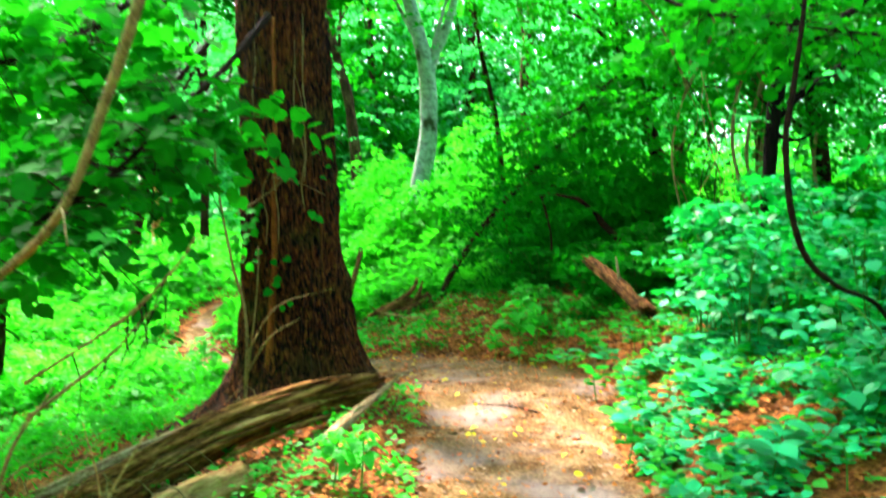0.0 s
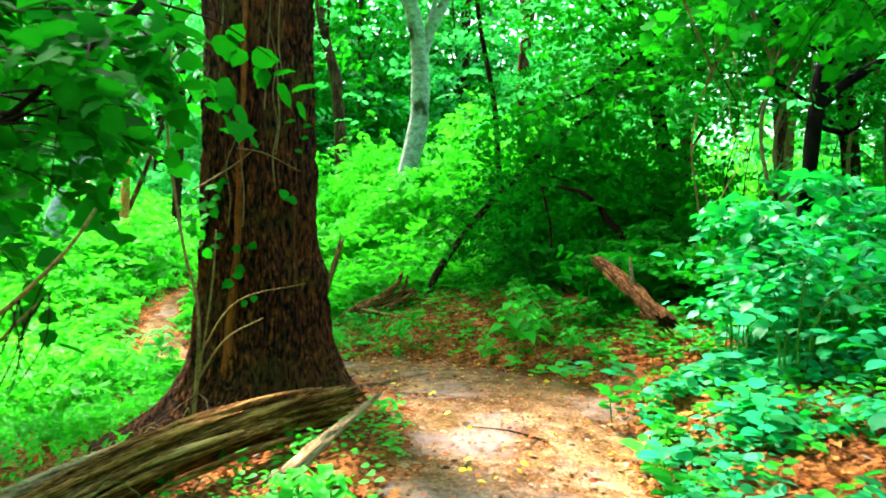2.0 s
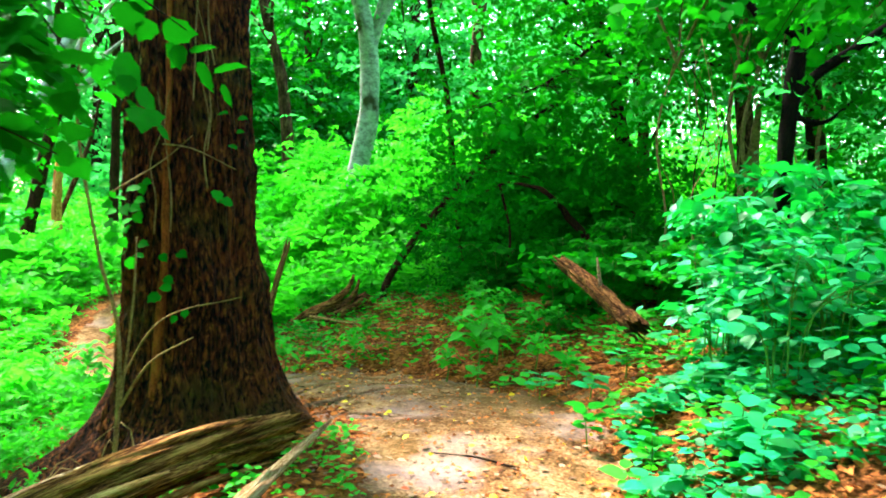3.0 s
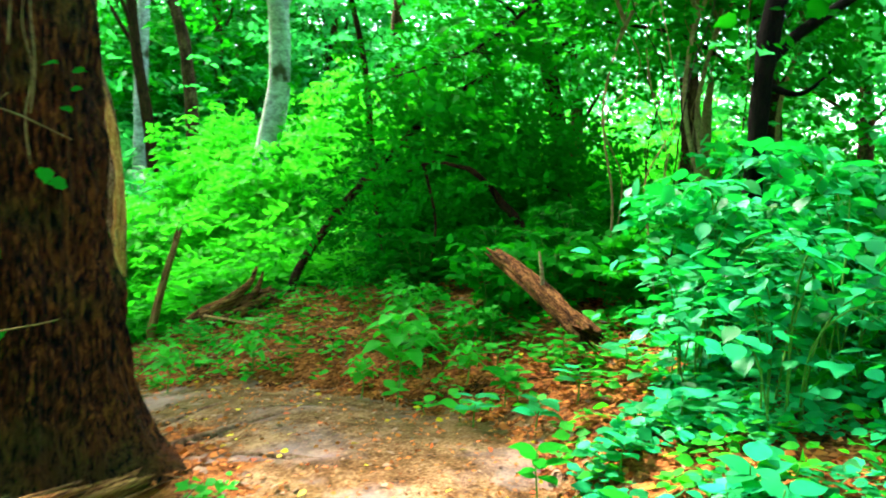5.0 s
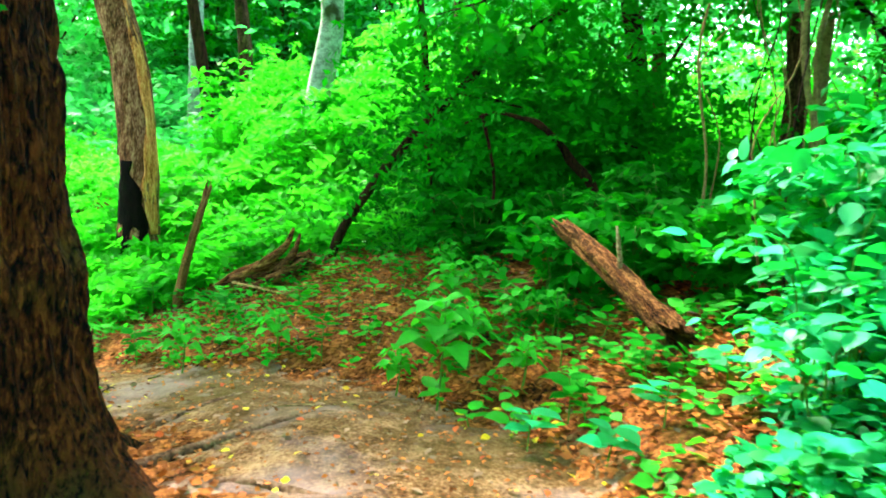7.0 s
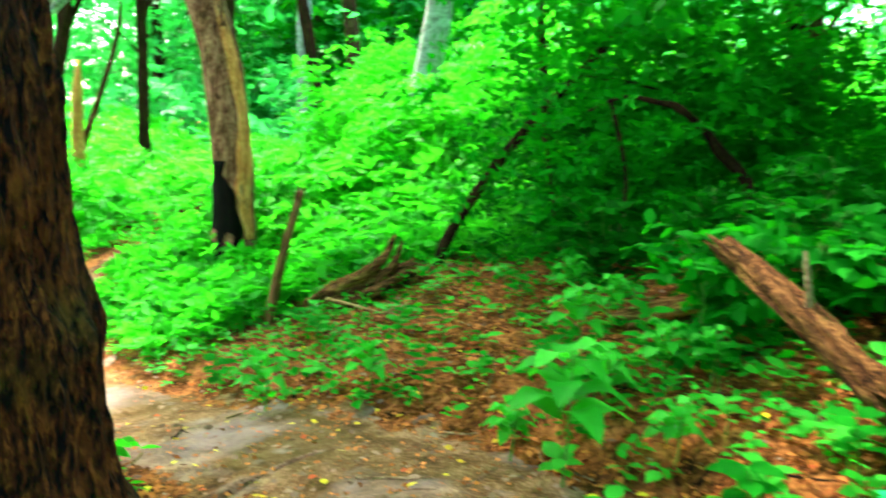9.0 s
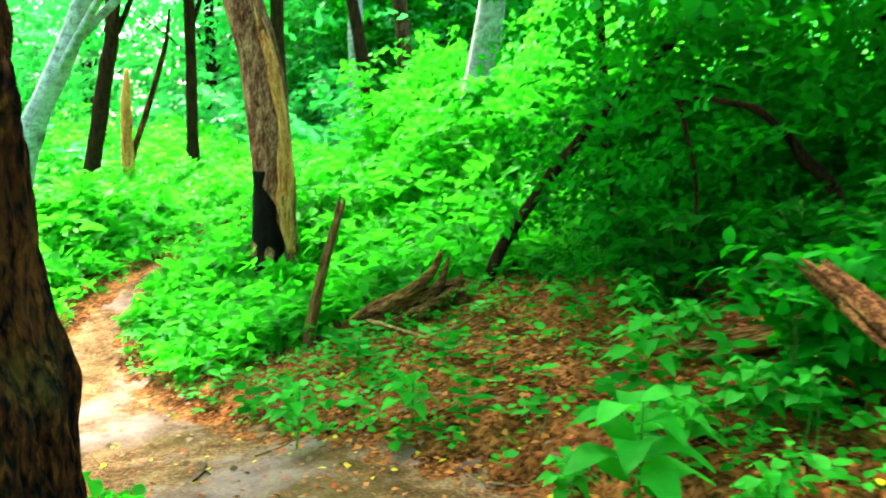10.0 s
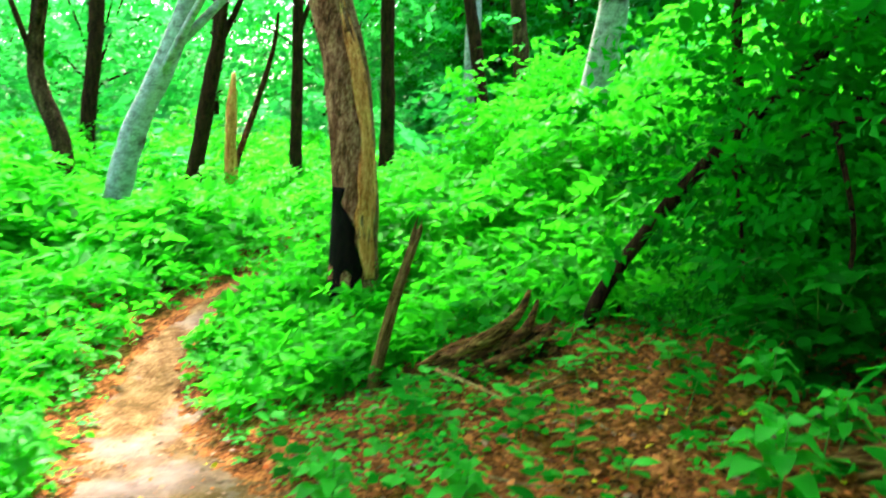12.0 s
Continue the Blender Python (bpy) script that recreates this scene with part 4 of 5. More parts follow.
for k, pts in enumerate([[(0.9, 12.4, 1.7), (1.0, 12.1, 1.0), (1.05, 12.0, 0.3)], [(1.3, 12.6, 2.1), (2.2, 12.2, 1.9), (3.0, 11.8, 1.6)], [(1.4, 11.6, 1.85), (1.5, 11.3, 1.2), (1.4, 11.2, 0.6)]]):
    rod("side_branch", from_foot(pts), [0.022, 0.010], BARK_DARK, fallen_tree, "", 6, 12, 0.2, seed=k)


def mass(n, centre, spread, leaf, size, name, parent, at=(0, 0, 0), count=7, flat=0.6, low=None):
    st = np.asarray(centre)[None] + rng.normal(size=(n, 3)) * np.asarray(spread)[None]
    if low is not None:
        st = st[st[:, 2] > ground(st[:, 0], st[:, 1]) + low]
    v, f = sprays(st, around(len(st)), size * 3, count, size, 0.55, "diamond", 0.3, flat)
    return mesh_of(name, v - np.asarray(at)[None], f, leaf, parent)


mass(650, (1.45, 13.0, 1.2), (0.6, 0.35, 0.5), LEAF_SHADED, 0.125, "foliage", fallen_tree, F, low=0.15)
mass(620, (1.65, 12.0, 0.65), (0.5, 0.35, 0.3), LEAF_SHADED, 0.09, "foliage", fallen_tree, F, low=0.12)
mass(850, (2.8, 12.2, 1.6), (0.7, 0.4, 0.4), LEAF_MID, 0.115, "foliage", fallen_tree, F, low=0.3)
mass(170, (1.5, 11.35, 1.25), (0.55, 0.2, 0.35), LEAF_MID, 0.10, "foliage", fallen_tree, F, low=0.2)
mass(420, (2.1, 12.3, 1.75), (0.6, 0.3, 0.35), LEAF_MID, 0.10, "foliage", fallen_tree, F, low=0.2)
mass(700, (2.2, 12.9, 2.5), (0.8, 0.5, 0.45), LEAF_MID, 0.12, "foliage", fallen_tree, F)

# overhanging tree above it
over = tree("overhanging_tree", (3.7, 13.6, gz(3.7, 13.6)), [(0, 0, -0.1), (-0.1, 0, 1.5), (-0.5, -0.2, 3), (-1.0, -0.5, 4.4), (-1.3, -0.6, 6)], [0.13, 0.11, 0.1, 0.08, 0.05], BARK_DARK, "broadleaf tree overhanging the thicket with dark leaves",
            [(-2.4, -0.8, 4.2), (-1.6, -1.2, 3.3), (-0.4, -1.4, 3.4), (0.8, -1.4, 3.5), (-1.0, -0.6, 5.2), (-3.0, -0.4, 5.0), (1.2, -1.0, 4.6), (-2.2, -1.0, 5.8), (0.2, -1.2, 6.2)], LEAF_MID, "", 10, 0.15, 0.12, 1700, 1.3)
tree("slope_tree", (5.0, 10.6, gz(5.0, 10.6)), [(0, 0, -0.1), (-0.1, 0, 1.4), (-0.3, -0.1, 2.8), (-0.2, -0.2, 4.4), (0, 0, 6.5)], [0.12, 0.11, 0.1, 0.08, 0.05], BARK_DARK, "broadleaf tree on the slope with leaves down to the bushes",
     [(-2.2, -0.6, 2.4), (-1.4, -1.2, 3.0), (-0.2, -1.5, 2.6), (-1.8, 0.2, 3.6), (-0.6, -0.9, 4.2), (1.0, -1.2, 3.6), (-2.6, -0.2, 4.4), (0.4, -0.6, 5.2), (-1.2, 0.3, 5.4)], LEAF_MID, "", 10, 0.15, 0.115, 1900, 1.15)
tree("slope_tree", (4.4, 15.6, gz(4.4, 15.6)), [(0, 0, -0.1), (0.1, 0, 1.8), (-0.1, 0, 3.8), (0, 0, 6.5)], [0.13, 0.11, 0.09, 0.05], BARK_GREY, "bright leafy tree behind the overhanging one",
     [(-2.0, 0, 2.6), (-1.0, -0.6, 3.2), (0.8, -0.6, 2.8), (-2.4, 0, 4.6), (-0.6, -0.5, 5.0), (1.4, 0, 4.4), (0.3, 0, 6.4), (-1.6, 0, 6.4)], LEAF_HAZED, "", 10, 0.15, 0.16, 1300, 1.6)


for x, y in [(7.4, 12.6), (6.6, 8.6), (8.4, 16.5)]:
    tree("slope_tree", (x, y, gz(x, y)), [(0, 0, -0.1), (0.1, 0, 1.8), (-0.1, 0.1, 3.8), (0, 0, 6.5)], [0.12, 0.10, 0.08, 0.05], BARK_GREY, "leafy tree high on the slope, light green",
         [(-1.6, 0, 2.2), (-0.8, -0.8, 3.0), (1.0, -0.6, 2.6), (-1.8, 0, 4.0), (-0.4, -0.7, 4.8), (1.4, 0, 4.2), (0.2, 0, 6.2), (-1.2, 0, 5.8)], LEAF_HAZED, "", 10, 0.15, 0.15, 800, 1.7)


# ---- bushes on the bank, with sky sheen put into their leaf colour ----
OVALS = []


def shrub(name, x, y, height, reach, leaf, size, n_stems, text, group, single=False):
    z0 = gz(x, y)
    ob = base_at(name, (x, y, z0), text, "shrub", group)
    stems, starts, ways = [], [], []
    for k in range(n_stems):
        a = rng.uniform(0, 2 * np.pi)
        r = reach * rng.uniform(0.3, 1.0)
        h = height * (rng.uniform(0.3, 0.7) if k % 3 == 0 else rng.uniform(0.65, 1.08))
        p = spline([(0.25 * r * math.cos(a + 0.6), 0.25 * r * math.sin(a + 0.6), -0.08), (0.35 * r * math.cos(a), 0.35 * r * math.sin(a), 0.65 * h), (0.8 * r * math.cos(a), 0.8 * r * math.sin(a), h), (1.15 * r * math.cos(a), 1.15 * r * math.sin(a), 0.93 * h)], 12)
        stems.append(tube(p, np.linspace(0.007, 0.002, 12), 5))
        for q in range(1, 12, 2):
            for s in range(2):
                starts.append(p[q] + rng.normal(size=3) * 0.02)
                w = rng.uniform(0, 2 * np.pi)
                ways.append((math.cos(w), math.sin(w), rng.uniform(0, 0.3)))
    for q in stems:
        mesh_of("stem", *joined([q]), STEM_GREEN, ob)
    if single:
        # every leaf its own, on a few shared meshes
        if not OVALS:
            for k in range(4):
                q = leaves(np.zeros((1, 3)), np.array([(0, 1.0, 0)]), np.array([(0.1 * k - 0.15, 0, 1.0)]), np.array([1.0]), 0.72 + 0.06 * k, "ovate")
                OVALS.append(q)
        me = {}
        count = 0
        for p, w in zip(starts, ways):
            for k in range(4):
                if count >= 290:
                    break
                a = math.atan2(w[1], w[0]) + (0.0, 1.1, -1.1, 0.4)[k] + rng.normal() * 0.3
                out = 0.10 * k
                place = (p[0] + out * w[0], p[1] + out * w[1], p[2] + rng.uniform(-0.02, 0.05))
                m = Matrix.Translation(place) @ Matrix.Rotation(a - math.pi / 2, 4, "Z") @ Matrix.Rotation(rng.normal() * 0.28 - 0.15, 4, "X") @ Matrix.Rotation(rng.normal() * 0.25, 4, "Y") @ Matrix.Scale(size * rng.uniform(0.6, 1.25), 4)
                if k not in me:
                    one = mesh_of("leaf", *OVALS[k], leaf, ob)
                    me[k] = one.data
                else:
                    one = new("leaf", me[k])
                    one.parent = ob
                one.matrix_basis = m
                count += 1
    else:
        v, f = sprays(np.array(starts), np.array(ways), size * 2.4, 6, size * 1.15, 0.66, "ovate", 0.2, 0.3)
        mesh_of("foliage", v, f, leaf, ob)
    return ob


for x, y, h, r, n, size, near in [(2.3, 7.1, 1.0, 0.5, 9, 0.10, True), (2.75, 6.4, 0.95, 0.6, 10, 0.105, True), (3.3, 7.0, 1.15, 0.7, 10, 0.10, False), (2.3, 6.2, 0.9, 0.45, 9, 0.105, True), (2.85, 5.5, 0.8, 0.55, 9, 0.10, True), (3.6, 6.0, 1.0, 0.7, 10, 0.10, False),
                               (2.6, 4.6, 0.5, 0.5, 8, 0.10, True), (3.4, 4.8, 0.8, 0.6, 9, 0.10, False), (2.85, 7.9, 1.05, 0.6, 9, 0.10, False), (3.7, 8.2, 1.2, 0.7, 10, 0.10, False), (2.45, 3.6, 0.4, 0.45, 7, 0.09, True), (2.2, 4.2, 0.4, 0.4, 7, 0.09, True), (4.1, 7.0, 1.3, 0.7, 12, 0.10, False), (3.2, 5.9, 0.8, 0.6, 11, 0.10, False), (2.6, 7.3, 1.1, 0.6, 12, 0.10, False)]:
    shrub("bank_shrub", x, y, h, r, LEAF_SKY_SHEEN, size, n, "leafy shrub on the bank, oval leaves coloured bluish for sky sheen", "shrubs on the bank", near)
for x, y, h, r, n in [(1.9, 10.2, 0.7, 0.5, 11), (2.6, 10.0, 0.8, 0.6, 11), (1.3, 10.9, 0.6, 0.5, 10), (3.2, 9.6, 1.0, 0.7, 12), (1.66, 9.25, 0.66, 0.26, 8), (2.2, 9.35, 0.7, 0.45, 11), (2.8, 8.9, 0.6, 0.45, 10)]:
    # Shrubs further back get the darker leaf colour in place of shade.
    shrub("shade_shrub", x, y, h, r, LEAF_SHADED if y > 9.7 else LEAF_MID, 0.09, n, "shrub with broad green leaves in the shade", "shrubs in the shade")


# ---- logs, sticks and stumps ----
def split_log(name, a, b, r0, r1, mat, text, seed, seg=56, n=100, hollow=0.45, shards=0, arch=0.02):
    """A rotten trunk lying on the ground: lengthwise splits and ridges, broken ends."""
    a, b = np.array(a, float), np.array(b, float)
    d = b - a
    ln = np.linalg.norm(d)
    ob = new(name)
    ob.matrix_world = Matrix.Translation(a) @ Vector(d).to_track_quat("X", "Z").to_matrix().to_4x4()
    tagged(ob, text, "log")
    x, t = np.meshgrid(np.linspace(0, 1, n), np.arange(seg) * 2 * np.pi / seg, indexing="ij")
    r = r0 + (r1 - r0) * x
    rid = np.array([noise.noise(Vector((math.cos(q) * 3.2 + seed, math.sin(q) * 3.2, h * 1.3))) for h, q in zip(x.ravel(), t.ravel())]).reshape(x.shape)
    fine = np.array([noise.noise(Vector((math.cos(q) * 9 + seed, math.sin(q) * 9, h * 4))) for h, q in zip(x.ravel(), t.ravel())]).reshape(x.shape)
    crack = np.array([abs(noise.noise(Vector((math.cos(q) * 2.6 + seed, math.sin(q) * 2.6 + 0.3 * math.sin(h * 7), h * 0.9 + 2)))) for h, q in zip(x.ravel(), t.ravel())]).reshape(x.shape)
    r = r * (1 + 0.42 * rid + 0.16 * fine - 0.6 * np.clip(1 - crack * 6, 0, 1) - hollow * np.exp(-((t - 3.9) / 0.5) ** 2) * np.clip(np.sin(x * 3.1), 0, 1))
    end = np.array([noise.noise(Vector((math.cos(q) * 4 + seed, math.sin(q) * 4, 7))) for q in t.ravel()]).reshape(x.shape)
    lx = x * ln + 0.22 * end * np.clip((x - 0.9) * 10, 0, 1) + 0.22 * end * np.clip((0.1 - x) * 10, 0, 1)
    bend = arch * np.sin(x * 3.1) * ln
    v = np.stack([lx, r * np.cos(t), r * np.sin(t) + bend], -1).reshape(-1, 3)
    i, j = np.meshgrid(np.arange(n - 1), np.arange(seg), indexing="ij")
    k = (j + 1) % seg
    f = np.stack([i * seg + j, i * seg + k, (i + 1) * seg + k, (i + 1) * seg + j], -1).reshape(-1, 4)
    # broken ends are cupped inwards
    v = np.vstack([v, [(0.16, 0, 0)], [(ln - 0.12, 0, float(bend[-1, 0]))]])
    j = np.arange(seg)
    k = (j + 1) % seg
    c0, c1 = len(v) - 2, len(v) - 1
    tri = np.vstack([f[:, [0, 1, 2]], f[:, [0, 2, 3]], np.stack([k, j, np.full(seg, c0)], -1), np.stack([(n - 1) * seg + j, (n - 1) * seg + k, np.full(seg, c1)], -1)])
    mesh_of("wood", v, tri[:, ::-1], mat, ob)
    q = random.Random(seed)
    for k in range(shards):
        a = q.uniform(0.2, 4.3)
        x0 = q.uniform(0.0, 0.6) * ln
        x1 = x0 + q.uniform(0.25, 0.5) * ln
        pts = [(u, r0 * 0.98 * math.cos(a + 0.1 * w), r0 * 0.98 * math.sin(a + 0.1 * w) + arch * math.sin(u / ln * 3.1) * ln) for w, u in enumerate((x0, (x0 + x1) / 2, min(x1, ln * 1.02)))]
        rod("splinter", pts, [0.008, 0.024, 0.006], (mat, FALLEN_WOOD, mat, STRAW_WOOD)[k % 4], ob, "long wood splinter", 6, 14, 0.3, 8, k)
    return ob


split_log("rotten_log", (-2.1, 4.75, -0.22), (-0.56, 6.15, 0.24), 0.15, 0.115, ROTTEN_WOOD, "rotten split log lying at the foot of the tree", 2, hollow=0.9, shards=13, arch=0.055)
split_log("broken_log", (-1.75, 3.85, -0.12), (-1.12, 4.6, 0.04), 0.11, 0.09, STRAW_WOOD, "short yellow-brown broken log end", 8, 32, 50)
split_log("dead_branch", (-0.74, 5.0, 0.10), (-0.31, 5.7, 0.40), 0.062, 0.010, GREY_WOOD, "pale dry branch broken to a point", 5, 20, 40, 0.2)
split_log("long_branch", (-2.35, 4.7, -0.1), (-1.25, 6.5, 0.12), 0.035, 0.02, GREY_WOOD, "thin pale lichen-covered branch along the log", 4, 14, 40, 0.1)
log = split_log("fallen_log", (1.98, 7.85, 0.60), (1.62, 9.05, 1.05), 0.082, 0.055, LOG_BARK, "brown fallen log with its end on the bank", 6, 32, 70, 0.2)
rod("stub", [(0.62, 0, 0.03), (0.66, 0.02, 0.16), (0.74, 0.03, 0.30)], [0.024, 0.016, 0.007], GREY_WOOD, log, "pale broken branch stub", 7, 12, 0.2)
split_log("fallen_log", (1.3, 9.9, 0.42), (3.4, 9.7, 0.95), 0.10, 0.08, ROTTEN_WOOD, "dark reddish rotten log in the shade", 9, 24, 50, 0.3)
stump = split_log("root_plate", (-0.92, 11.75, gz(-0.92, 11.75) + 0.05), (-0.22, 11.85, gz(-0.22, 11.85) + 0.10), 0.12, 0.11, LOG_BARK, "hollow rotten stump piece lying in leaf litter", 12, 36, 60, 0.9)
for k, (pts, rad) in enumerate([([(0.02, -0.16, -0.03), (0.3, -0.22, 0.0), (0.6, -0.16, 0.02), (0.8, -0.02, 0.07)], [0.03, 0.055, 0.03]), ([(0.1, -0.05, 0.10), (0.4, -0.10, 0.16), (0.62, -0.02, 0.24), (0.74, 0.06, 0.36)], [0.03, 0.05, 0.04, 0.012]),
                                ([(0.45, -0.12, 0.04), (0.66, -0.10, 0.16), (0.78, -0.04, 0.30)], [0.035, 0.04, 0.012]), ([(-0.2, 0.1, 0.06), (0.1, 0.12, 0.12), (0.5, 0.1, 0.15)], [0.02, 0.035, 0.02])]):
    rod("root_stub", pts, rad, (LOG_BARK, ROTTEN_WOOD)[k % 2], stump, "", 9, 22, 0.35, 7, k)


def stick(pts, rad, mat, text, n=14, seed=0):
    ob = rod("stick", pts, rad, mat, None, "", 7, n, 0.25, 14, seed)
    return tagged(ob, text, "stick")


stake = split_log("dead_stake", (-1.46, 11.75, -0.15), (-1.2, 11.95, 1.04), 0.05, 0.034, FALLEN_WOOD, "leaning dead stake broken off at the top", 3, 14, 30, 0.1)
for pts in ([(-0.86, 11.3, 0.22), (-0.6, 11.15, 0.20), (-0.36, 11.0, 0.18)], [(-0.36, 11.0, 0.18), (-0.2, 11.15, 0.22), (-0.06, 11.3, 0.27)]):
    stick([(x, y, max(z, gz(x, y) + 0.03)) for x, y, z in pts], [0.013, 0.009], STRAW_WOOD, "pale stick on the ground beside the stump")
r = random.Random(11)
for k in range(46):
    x, y = r.uniform(-1.8, 2.6), r.uniform(5.0, 12.5)
    if math.hypot(x + 1.42, y - 7.75) < 1.0:
        continue
    a, ln = r.uniform(0, 6.28), r.uniform(0.15, 0.6)
    pts = [(x + ln * u * math.cos(a + 0.3 * u), y + ln * u * math.sin(a + 0.3 * u), gz(x + ln * u * math.cos(a + 0.3 * u), y + ln * u * math.sin(a + 0.3 * u)) + 0.02) for u in (0, 0.5, 1)]
    stick(pts, [0.007, 0.003], (GREY_WOOD, TWIG_TAN, TWIG_DARK)[k % 3], "small dry twig lying on the ground", 8, k)
for k, pts in enumerate([[(-0.75, 7.25), (-0.2, 7.3), (0.3, 7.0), (0.75, 7.1)], [(-0.7, 7.6), (0.0, 8.2), (0.3, 8.3), (0.5, 8.7)], [(-0.9, 8.3), (-0.4, 8.9), (0.1, 9.0)]]):
    q = [(x, y, gz(x, y) - 0.008) for x, y in pts]
    tagged(rod("root", q, [0.04, 0.026, 0.010], TRAIL_ROOT, None, "", 8, 24, 0.2, 6, k), "bare tree root crossing the trodden earth", "root")


# ---- tan twigs by the trunk and the hanging branch ----
def twig_bush(foot, branches, mat, text, name="bare_bush"):
    ob = base_at(name, foot, text, "bush")
    for k, (pts, rad) in enumerate(branches):
        rod("twig", [tuple(np.array(p) - np.array(foot)) for p in pts], [0.65 * q for q in rad], mat, ob, "", 6, 18, 0.15, 10, k)
    return ob


g = gz(-1.55, 6.3)
twig_bush((-1.55, 6.3, g), [([(-1.55, 6.3, g - 0.05), (-1.52, 6.3, 0.7), (-1.62, 6.25, 1.2), (-1.72, 6.2, 1.9), (-1.7, 6.2, 2.4)], [0.022, 0.016, 0.01]), ([(-1.53, 6.3, 0.3), (-1.3, 6.1, 0.62), (-1.05, 6.0, 0.78)], [0.014, 0.006]),
                            ([(-1.53, 6.3, 0.45), (-1.25, 6.15, 0.85), (-0.8, 6.0, 1.0)], [0.011, 0.004]), ([(-1.53, 6.3, 0.2), (-1.42, 6.2, 0.9), (-1.4, 6.2, 1.3)], [0.014, 0.006])], TWIG_TAN, "bare tan saplings growing against the trunk")
g = gz(-2.1, 3.6)
twig_bush((-2.1, 3.6, g), [([(-2.1, 3.6, g - 0.05), (-1.95, 3.6, 0.4), (-1.75, 3.65, 0.75)], [0.022, 0.008]), ([(-2.1, 3.6, g), (-2.0, 3.7, 0.3), (-1.6, 3.9, 0.5)], [0.012, 0.004]), ([(-2.05, 3.6, 0.2), (-1.85, 3.5, 0.25), (-1.7, 3.5, -0.1)], [0.009, 0.004]),
                           ([(-2.1, 3.6, g), (-2.2, 3.7, 0.2), (-1.95, 3.9, 0.6)], [0.01, 0.004])], TWIG_TAN, "dry straw-coloured twigs beside the log")


def hanging_branch(foot, main, rad, mat, size, n, text, leaf, spread=0.25):
    ob = base_at("leafy_branch", foot, text, "branch")
    F0 = np.array(foot, float)
    p = spline(main, 40)
    rr = np.interp(np.linspace(0, 1, 40), [0, 1], rad)
    v, f = joined([tube(p - F0, rr, 8, 0.12, 8)])
    bough = mesh_of("bough", v, f, mat, ob)
    twigs, starts, ways = [], [], []
    for k in range(n):
        q = p[rng.integers(15, 40)]
        w = np.array([rng.normal(), rng.normal(), rng.normal() * 0.4 - 0.25])
        e = q + unit(w) * rng.uniform(0.25, 0.7)
        c = spline([q, (q + e) / 2 + np.array([0, 0, 0.05]), e], 6)
        twigs.append(tube(c - F0, np.linspace(0.006, 0.002, 6), 4))
        for s in range(2):
            starts.append(c[2 + 2 * s] - F0 + rng.normal(size=3) * spread * 0.3)
            ways.append(w)
    for q in twigs:
        mesh_of("twig", *joined([q]), mat, bough)
    v, f = sprays(np.array(starts), np.array(ways), size * 2.4, 5, size, 0.95, "lobed", 0.3, 0.35)
    mesh_of("foliage", v, f, leaf, ob, "broad lobed green leaves")
    return ob


hanging_branch((-0.88, 2.6, 2.5), [(-0.88, 2.6, 2.5), (-0.92, 2.5, 2.17), (-1.02, 2.5, 1.88), (-1.16, 2.5, 1.54), (-1.36, 2.5, 1.33), (-1.7, 2.5, 1.1)], [0.02, 0.012], TWIG_TAN, 0.05, 2, "arching tan branch with few leaves", LEAF_MID)
hanging_branch((-0.95, 4.5, 2.62), [(-0.95, 4.5, 2.62), (-1.08, 4.3, 2.36), (-1.28, 4.1, 2.08), (-1.7, 4.0, 1.66), (-2.3, 3.9, 1.3)], [0.022, 0.01], TWIG_DARK, 0.10, 70, "dark drooping branch with broad leaves coloured as shaded", LEAF_SHADED)
hanging_branch((-1.5, 5.6, 3.5), [(-1.5, 5.6, 3.5), (-1.95, 5.4, 3.0), (-2.35, 5.2, 2.65), (-3.2, 5.0, 2.3)], [0.03, 0.01], TWIG_DARK, 0.115, 90, "drooping branch with broad green leaves", LEAF_MID)
hanging_branch((-1.8, 6.4, 2.9), [(-1.8, 6.4, 2.9), (-2.15, 6.2, 2.4), (-2.6, 6.0, 1.9), (-3.4, 5.8, 1.5)], [0.025, 0.01], TWIG_DARK, 0.105, 90, "leafy branch hanging low beside the trunk", LEAF_MID)
hanging_branch((-1.9, 7.2, 3.7), [(-1.9, 7.2, 3.7), (-2.5, 6.8, 3.2), (-3.2, 6.4, 2.8), (-4.4, 6.0, 2.4)], [0.03, 0.01], TWIG_DARK, 0.115, 100, "leafy branch hanging low beside the trunk", LEAF_MID)
hanging_branch((3.0, 11.7, 4.1), [(3.0, 11.7, 4.1), (2.4, 11.3, 3.5), (1.8, 11.0, 3.0), (1.1, 10.8, 2.7)], [0.03, 0.01], TWIG_DARK, 0.10, 42, "leafy bough hanging over the fallen tree", LEAF_MID)
hanging_branch((1.6, 7.6, 3.9), [(1.6, 7.6, 3.9), (2.0, 7.2, 3.4), (2.5, 6.6, 3.1), (3.2, 6.2, 2.9)], [0.025, 0.01], TWIG_DARK, 0.10, 60, "leafy branch above the bank", LEAF_MID)


